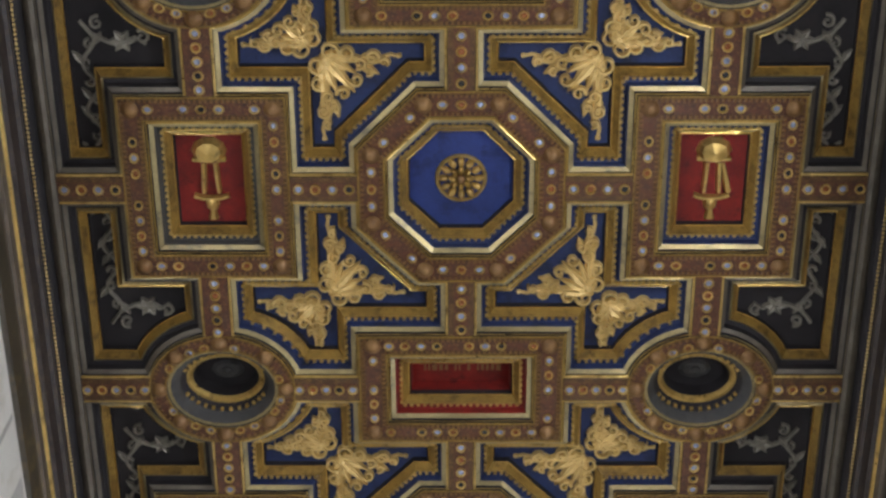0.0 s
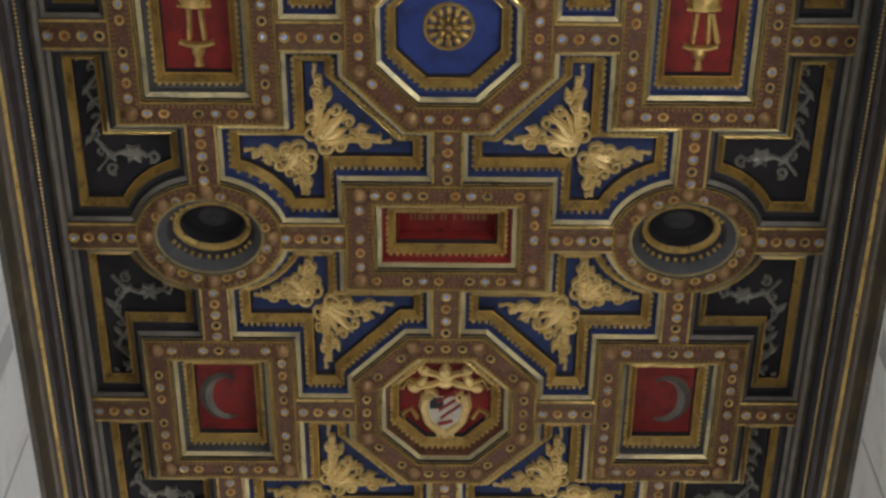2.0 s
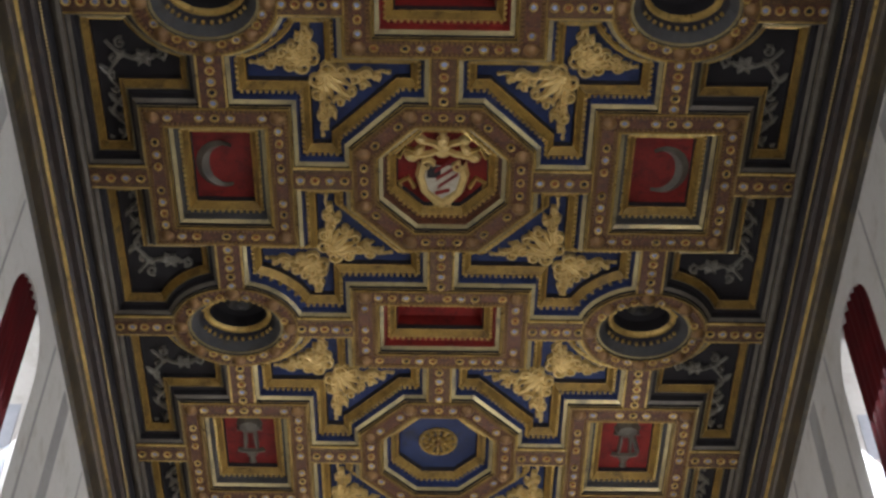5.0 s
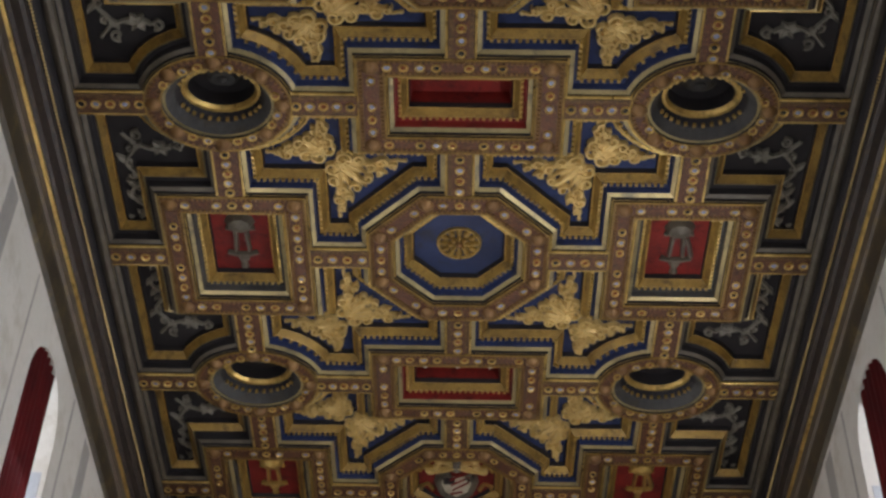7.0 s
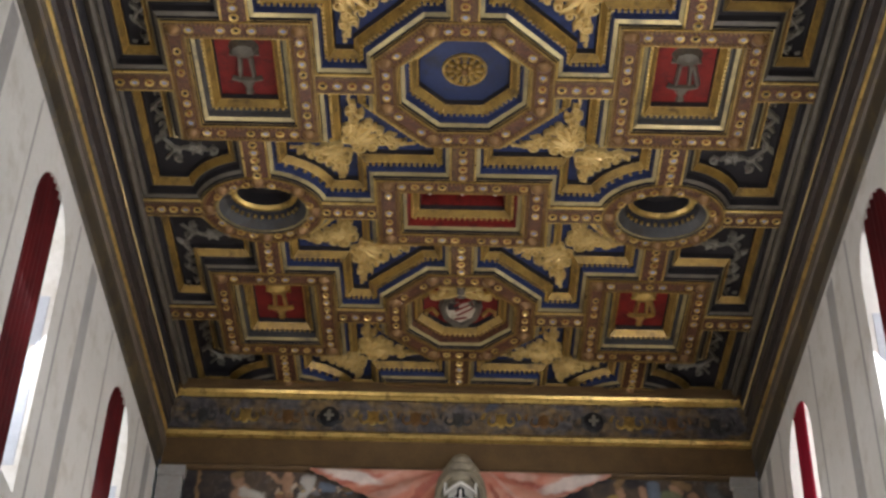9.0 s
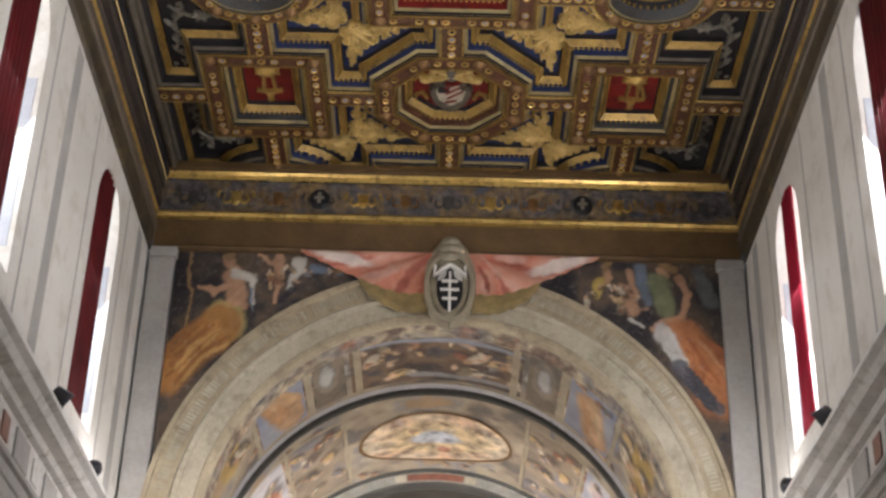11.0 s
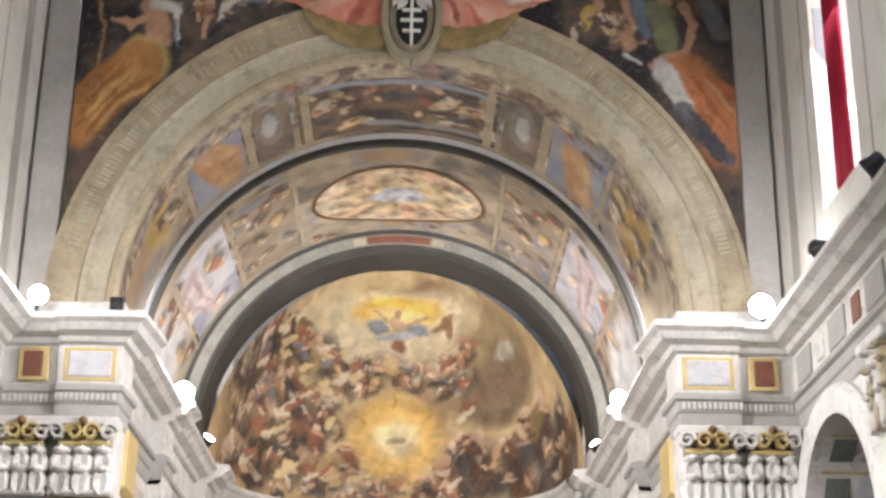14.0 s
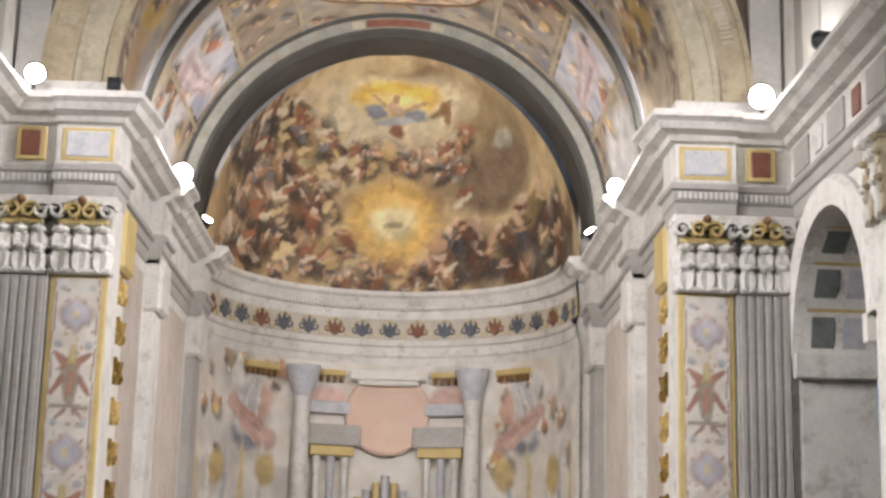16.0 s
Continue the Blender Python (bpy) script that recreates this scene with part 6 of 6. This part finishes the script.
apse_box("pediment_step", 0, 1.2, 8.76, 8.86, 0.28, PLASTER)
for u in (-2.75, -1.3, 1.3, 2.75):
    apse_box("painted_cornice", u, 0.85, 8.93, 9.05, 0.12, OCHRE)
    for k in range(6):
        apse_box("bracket", u - 0.35 + 0.14 * k, 0.07, 8.80, 8.93, 0.1, BOSS)
for u in (-1.25, 1.25):
    apse_box("grey_ledge", u, 0.95, 8.18, 8.42, 0.14, MARBLE_GREY)
for k in range(-3, 4):
    z = 7.0 - 0.35 * abs(k) * 0.4
    pipe = lathe("organ_pipe", [(0.075, 4.0), (0.075, z - 0.3), (0.05, z - 0.15), (0.08, z)], (MARBLE_GREY, OCHRE)[k % 2], organ, n=10)
    apse_piece(pipe, k * 0.19, 0, 0.16)

# windows, curtains and wall painting of the nave
JAMB = surface("pale_blue_stencil", (0.50, 0.53, 0.56), (0.36, 0.38, 0.42), 0.8, 0, 3, 20, 0.05)
for i, c in enumerate(WIN_Y):
    for s, nm in ((-1, "west"), (1, "east")):
        win = thing("window_%d" % (2 * i + (s > 0) + 1), "arched nave window with pale frame bars behind a red curtain", "window", kind="structure")
        xo = s * (WALL_X + 0.62)
        v = [(xo, c - 0.76, 11.5), (xo, c + 0.76, 11.5), (xo, c + 0.76, 15.35), (xo, c - 0.76, 15.35)]
        add("pane", mesh_of("pane", v, [(0, 1, 2, 3)], SKYPANE), win)
        for y in (c - 0.72, c, c + 0.72):
            bevel_box("window_frame", xo - s * 0.02, xo - s * 0.07, y - 0.03, y + 0.03, 11.55, 15.15, WHITE, win)
        for z in (12.4, 13.3, 14.2):
            bevel_box("glazing_bar", xo - s * 0.02, xo - s * 0.06, c - 0.72, c + 0.72, z - 0.015, z + 0.015, WHITE, win, r=0.005)
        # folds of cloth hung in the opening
        cur = thing("curtain", ("shaded red" if s < 0 or c < 20 else "lit red") + " cloth curtain hung in an arched window", "curtain", "curtains")
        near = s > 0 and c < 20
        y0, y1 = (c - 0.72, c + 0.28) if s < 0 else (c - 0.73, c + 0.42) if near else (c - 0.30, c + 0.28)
        v, f, m = [], [], 40
        for k in range(m + 1):
            y = y0 + (y1 - y0) * k / m
            top = 14.56 + math.sqrt(max(0.0, 0.80 ** 2 - (y - c) ** 2))
            for z in (11.6, (11.6 + top) / 2, top):
                v.append((s * (WALL_X + 0.05) + 0.03 * math.sin(k * 1.1 + z * 0.2), y, z))
        f = [(3 * k + j, 3 * k + 3 + j, 3 * k + 4 + j, 3 * k + 1 + j) for k in range(m) for j in range(2)]
        cl = add("cloth", mesh_of("cloth", v, f, CURTAIN_SHADED if s < 0 or near else CURTAIN_LIT, None, True), cur)
        cl.modifiers.new("thickness", "SOLIDIFY").thickness = 0.01
        # painted lines of the wall round the window
        trim = thing("trim_window_%d" % (2 * i + (s > 0) + 1), "grey painted border lines on the white nave wall", "trim", kind="structure")
        for y, w in ((c - 1.2, 0.05), (c + 1.15, 0.07), (c + 2.1, 0.35)):
            bevel_box("painted_line", s * (WALL_X - 0.004), s * (WALL_X + 0.02), y - w / 2, y + w / 2, 11.1, 15.6, STONE_GREY, trim, r=0.002)
        for z0, z1 in ((11.9, 12.9), (13.05, 13.35), (13.5, 14.2)):
            bevel_box("stencil_panel", s * (WALL_X + 0.06), s * (WALL_X + 0.26), c + 0.742, c + 0.76, z0, z1, JAMB, trim, r=0.004)


def spotlight(x, y, z, target, watts, name="spotlight", size=0.11, cone=120, reach=0.12):
    t = thing(name, "small black spotlight with a bright white face standing on the cornice", "spotlight", "spotlights", at=(x, y, z))
    m = look((0, 0, 0), Vector(target) - Vector((x, y, z)))
    body = lathe("housing", [(0.05, 0.22), (0.09, 0.2), (size, 0.05), (size + 0.01, 0.0), (size - 0.01, 0.0)], METAL, t)
    body.matrix_local = Matrix.Translation((0, 0, 0.22)) @ m @ Matrix.Translation((0, 0, -0.08))
    face = lathe("lamp_glass", [(0.0, 0.012), (size - 0.012, 0.012)], LAMP, t)
    face.matrix_local = Matrix.Translation((0, 0, 0.22)) @ m @ Matrix.Translation((0, 0, -0.08))
    bevel_box("bracket", -0.02, 0.02, -0.03, 0.03, 0.0, 0.2, METAL, t, r=0.006)
    lamp = bpy.data.lights.new("spot", "SPOT")
    lamp.energy, lamp.spot_size, lamp.spot_blend, lamp.shadow_soft_size, lamp.color = watts, radians(cone), 0.6, 0.1, (1.0, 0.97, 0.94)
    ob = new("spot", lamp)
    ob.matrix_world = Matrix.Translation((x, y, z + 0.22)) @ m @ Matrix.Translation((0, 0, -reach))
    return t


for s in (-1, 1):
    spotlight(s * 4.42, 23.95, 10.66, (-1.5 * s, 6, 8.0), 260, size=0.16 if s > 0 else 0.13)
    spotlight(s * 3.25, 28.4, 10.66, (-0.5, 8, 5.0), 160, size=0.16 if s < 0 else 0.13)
    spotlight(s * 4.52, 19.6, 10.66, (-s * 3.4, 24.3, 5.0), 2900, cone=80, reach=0.3)
    # added pair with no known lamp there, to brighten the piers
    spotlight(s * 4.52, 14.9, 10.66, (-s * 2.5, 24.3, 6.3), 1700, cone=70, reach=0.3)
    spotlight(s * 4.62, 21.9, 10.66, (s * 1.5, 28, 12.5), 80)
    spotlight(s * 3.3, 25.6, 10.66, (0, 36, 8.6), 1500)
    spotlight(s * 3.3, 31.6, 10.66, (0, 29, 14.6), 110)
    # unseen uplights added along the nave cornice to brighten the ceiling
    for y, watts in ((15.2, 540), (10.5, 130), (5.8, 270), (1.1, 560)):
        spotlight(s * 4.50, y, 10.66, (-s * 1.6, y + 4, 17.0), watts * (0.7 if s < 0 else 1.5), cone=92)
spk = thing("loudspeaker", "small black loudspeaker on the cornice", "loudspeaker", at=(-3.5, 24.2, 10.64))
bevel_box("cabinet", -0.08, 0.08, -0.08, 0.08, 0.0, 0.3, BLACK, spk)
lathe("cone", [(0.0, 0.0), (0.055, 0.015), (0.06, 0.0)], METAL, spk).matrix_local = pose(0, -0.083, 0.17, 90, 0, 0)

# cartouche and painted drapery at the crown of the arch
CRT_FRINGE = surface("dull_gilt_fringe", (0.34, 0.25, 0.10), (0.15, 0.11, 0.05), 0.6, 0.1, 6, 40, 0.2)
for s in (-1, 1):
    n, nj, v, uv = 72, 30, [], []
    for k in range(n + 1):
        t_ = k / n
        x = s * (0.25 + 2.15 * t_)
        low = (14.92 + 0.16 * max(0.0, (t_ - 0.1) / 0.4) ** 2.4 if t_ < 0.5 else 15.08 + 0.5 * ((t_ - 0.5) / 0.5) ** 0.85) + 0.012 * math.sin(k * 0.9)
        for j in range(nj + 1):
            z = 15.65 + (low - 15.65) * j / nj
            turn = math.atan2(15.8 - z, abs(x) - 0.1)
            v.append((x + 0.05, WALL_Y - 0.17 - 0.04 * math.sin(turn * 11 + 1.5 * math.sin(3 * turn)) * min(1, j / 6), z))
            uv.append((x, z))
    m = nj + 1
    f = [(m * k + j, m * k + j + 1, m * k + m + 1 + j, m * k + m + j) for k in range(n) for j in range(nj)]
    streaks = []
    fold = random.Random(31 + s)
    for k in range(14):
        g, reach = radians(fold.uniform(10, 88)), fold.uniform(0.6, 1.5)
        streaks.append((s * (0.2 + reach * math.cos(g)), 15.75 - reach * math.sin(g), fold.uniform(0.25, 0.6), fold.uniform(0.03, 0.09), (-math.degrees(g) + fold.uniform(-14, 14)) * s, fold.choice([(0.30, 0.08, 0.05), (0.56, 0.32, 0.25), (0.48, 0.18, 0.12), (0.34, 0.10, 0.07)])))
    streaks.append((s * 1.75, 15.5, 0.6, 0.13, 14 * s, (0.60, 0.52, 0.46)))
    cloth_mesh = paint(mesh_of("cloth", v, f, PAINTED, None, True), uv, [(0.36, 0.10, 0.06), (0.50, 0.20, 0.13), (0.54, 0.28, 0.20), (0.44, 0.14, 0.09)], streaks, 0.06, 4 + s, 1.2, 0.5)
    dr = thing("drapery", "painted rose-red drapery with a gilt fringe over the arch", "drapery", "arch_draperies")
    add("cloth", cloth_mesh, dr)
    v2, f2 = [], []
    for k in range(n + 1):
        p = v[m * k + nj]
        if k < 0.56 * n:
            g = 0.34 * math.sqrt(max(0.02, 1 - (k / n / 0.56) ** 3)) + 0.02 * abs(math.sin(k * 0.8))
            v2 += [p, (p[0], p[1] - 0.02, p[2] - g * 0.6), (p[0], p[1] - 0.01, p[2] - g)]
    f2 = [(3 * k + j, 3 * k + j + 1, 3 * k + 4 + j, 3 * k + 3 + j) for k in range(len(v2) // 3 - 1) for j in range(2)]
    add("fringe", mesh_of("fringe", v2, f2, CRT_FRINGE), dr, "dull gilt fringe")
CRT = surface("weathered_stucco", (0.36, 0.31, 0.21), (0.16, 0.14, 0.10), 0.6, 0.05, 4, 30, 0.3)
sh = thing("cartouche", "carved stucco cartouche with a black and white shield", "coat of arms", at=(0.06, WALL_Y - 0.15, 15.1))
def facing(ob):
    ob.matrix_local = pose(0, 0, 0, 90, 0, 0) @ Matrix.Diagonal((1, 1, -1, 1))
    return ob
v, f = [], []
dome(v, f, 0, 0.0, 0.42, 0.82, 0, 0.16, 0, 24)
facing(add("backplate", mesh_of("backplate", v, f, CRT), sh))
v, f = [], []
curl(v, f, [(0.36 * math.sin(k * 0.2618), -0.12 - 0.62 * math.cos(k * 0.2618) * (1 if abs(k - 12) > 6 else 0.9)) for k in range(25)], 0.06, 0.06, 0.2)
facing(add("rim", mesh_of("rim", v, f, CRT), sh))
v, f = [], []
for k, (r, y) in enumerate(((0.27, 0.42), (0.26, 0.56), (0.2, 0.68))):
    dome(v, f, 0, y, r, 0.13, 0, 0.26, 0, 14)
facing(add("cap", mesh_of("cap", v, f, CRT), sh))
v, f = [], []
dome(v, f, 0, -0.12, 0.29, 0.55, 0, 0.19, 0, 20)
facing(add("shield", mesh_of("shield", v, f, BLACK), sh))
v, f = [], []
curl(v, f, [(-0.24, 0.22), (-0.25, 0.05), (-0.12, 0.16), (0, 0.24), (0.12, 0.16), (0.25, 0.05), (0.24, 0.22)], 0.04, 0.04, 0.24)
facing(add("shield_ornament", mesh_of("shield_ornament", v, f, WHITE), sh))
bevel_box("cross_upright", -0.02, 0.02, -0.225, -0.17, -0.58, 0.12, WHITE, sh, r=0.005)
for z, w in ((-0.05, 0.13), (-0.2, 0.15), (-0.36, 0.12)):
    bevel_box("cross_bar", -w, w, -0.22, -0.17, z - 0.018, z + 0.018, WHITE, sh, r=0.005)
for s in (-1, 1):
    v, f = [], []
    lobe(v, f, (s * 0.06, 0.12), (s * 0.2, -0.02), 0.06, 0.23)
    facing(add("shield_wing", mesh_of("shield_wing", v, f, WHITE), sh))

# daylight of the window openings
for c in WIN_Y:
    area("window_light", (WALL_X + 0.25, c + 0.1, 13.3), (-3, c, 8.0), 1.3, 3.0, 130, (0.92, 0.96, 1.0))
    area("window_light", (-WALL_X - 0.25, c + 0.1, 13.3), (3, c, 8.0), 1.3, 3.0, 45, (0.92, 0.96, 1.0))
CH = CHAPELS[-1]
CHAPEL_GREEN = surface("green_grey_marble_paint", (0.20, 0.22, 0.20), (0.10, 0.115, 0.11), 0.5, 0, 4, 25, 0.1)
sof = thing("trim_chapel_arch", "painted stone-coloured panels under the chapel arch", "trim", kind="structure")
for s in (-1, 1):
    for a_ in (0.2, 0.62, 1.04, 2.1, 2.52, 2.94):
        for x0 in (0.12, 0.5):
            v = []
            for aa in (a_ - 0.13, a_ + 0.13):
                for xx in (x0, x0 + 0.27):
                    v.append((s * (WALL_X + xx), CH[0] + (CH[1] - 0.008) * math.cos(aa), CH[3] + (CH[1] - 0.008) * math.sin(aa)))
            add("painted_panel", mesh_of("painted_panel", v, [(0, 1, 3, 2)], CHAPEL_GREEN if x0 < 0.3 else MARBLE_GREY), sof)
        v = []
        for aa in (a_ + 0.17, a_ + 0.2):
            for xx in (0.06, 0.84):
                v.append((s * (WALL_X + xx), CH[0] + (CH[1] - 0.008) * math.cos(aa), CH[3] + (CH[1] - 0.008) * math.sin(aa)))
        add("ochre_line", mesh_of("ochre_line", v, [(0, 1, 3, 2)], OCHRE), sof)
    for yy in (CH[0] - CH[1], CH[0] + CH[1]):
        g = 0.14 if yy < CH[0] else -0.14
        bevel_box("impost", s * (WALL_X - 0.1), s * (WALL_X + 0.9), yy, yy + g, 7.45, 7.75, STUCCO, sof)
    arc = [((s * (WALL_X - 0.0), CH[0] - (CH[1] + 0.0) * math.cos(q * math.pi / 24), CH[3] + CH[1] * math.sin(q * math.pi / 24)), q * math.pi / 24) for q in range(25)]
    v, f = [], []
    for p, q in arc:
        for dr, dx in ((0.0, 0.0), (0.0, 0.10), (0.28, 0.13), (0.34, 0.06), (0.34, 0.0)):
            v.append((p[0] - s * dx, p[1] - dr * math.cos(q), p[2] + dr * math.sin(q)))
    f = [(5 * k + i, 5 * k + i + 1, 5 * k + 6 + i, 5 * k + 5 + i) for k in range(24) for i in range(4)]
    add("arch_moulding", mesh_of("arch_moulding", v, f, STUCCO), sof)
for ob, dx in ((arch, -0.02), (vault, -0.13), (apse, -0.15), (organ, -0.15)):
    ob.location.x = dx
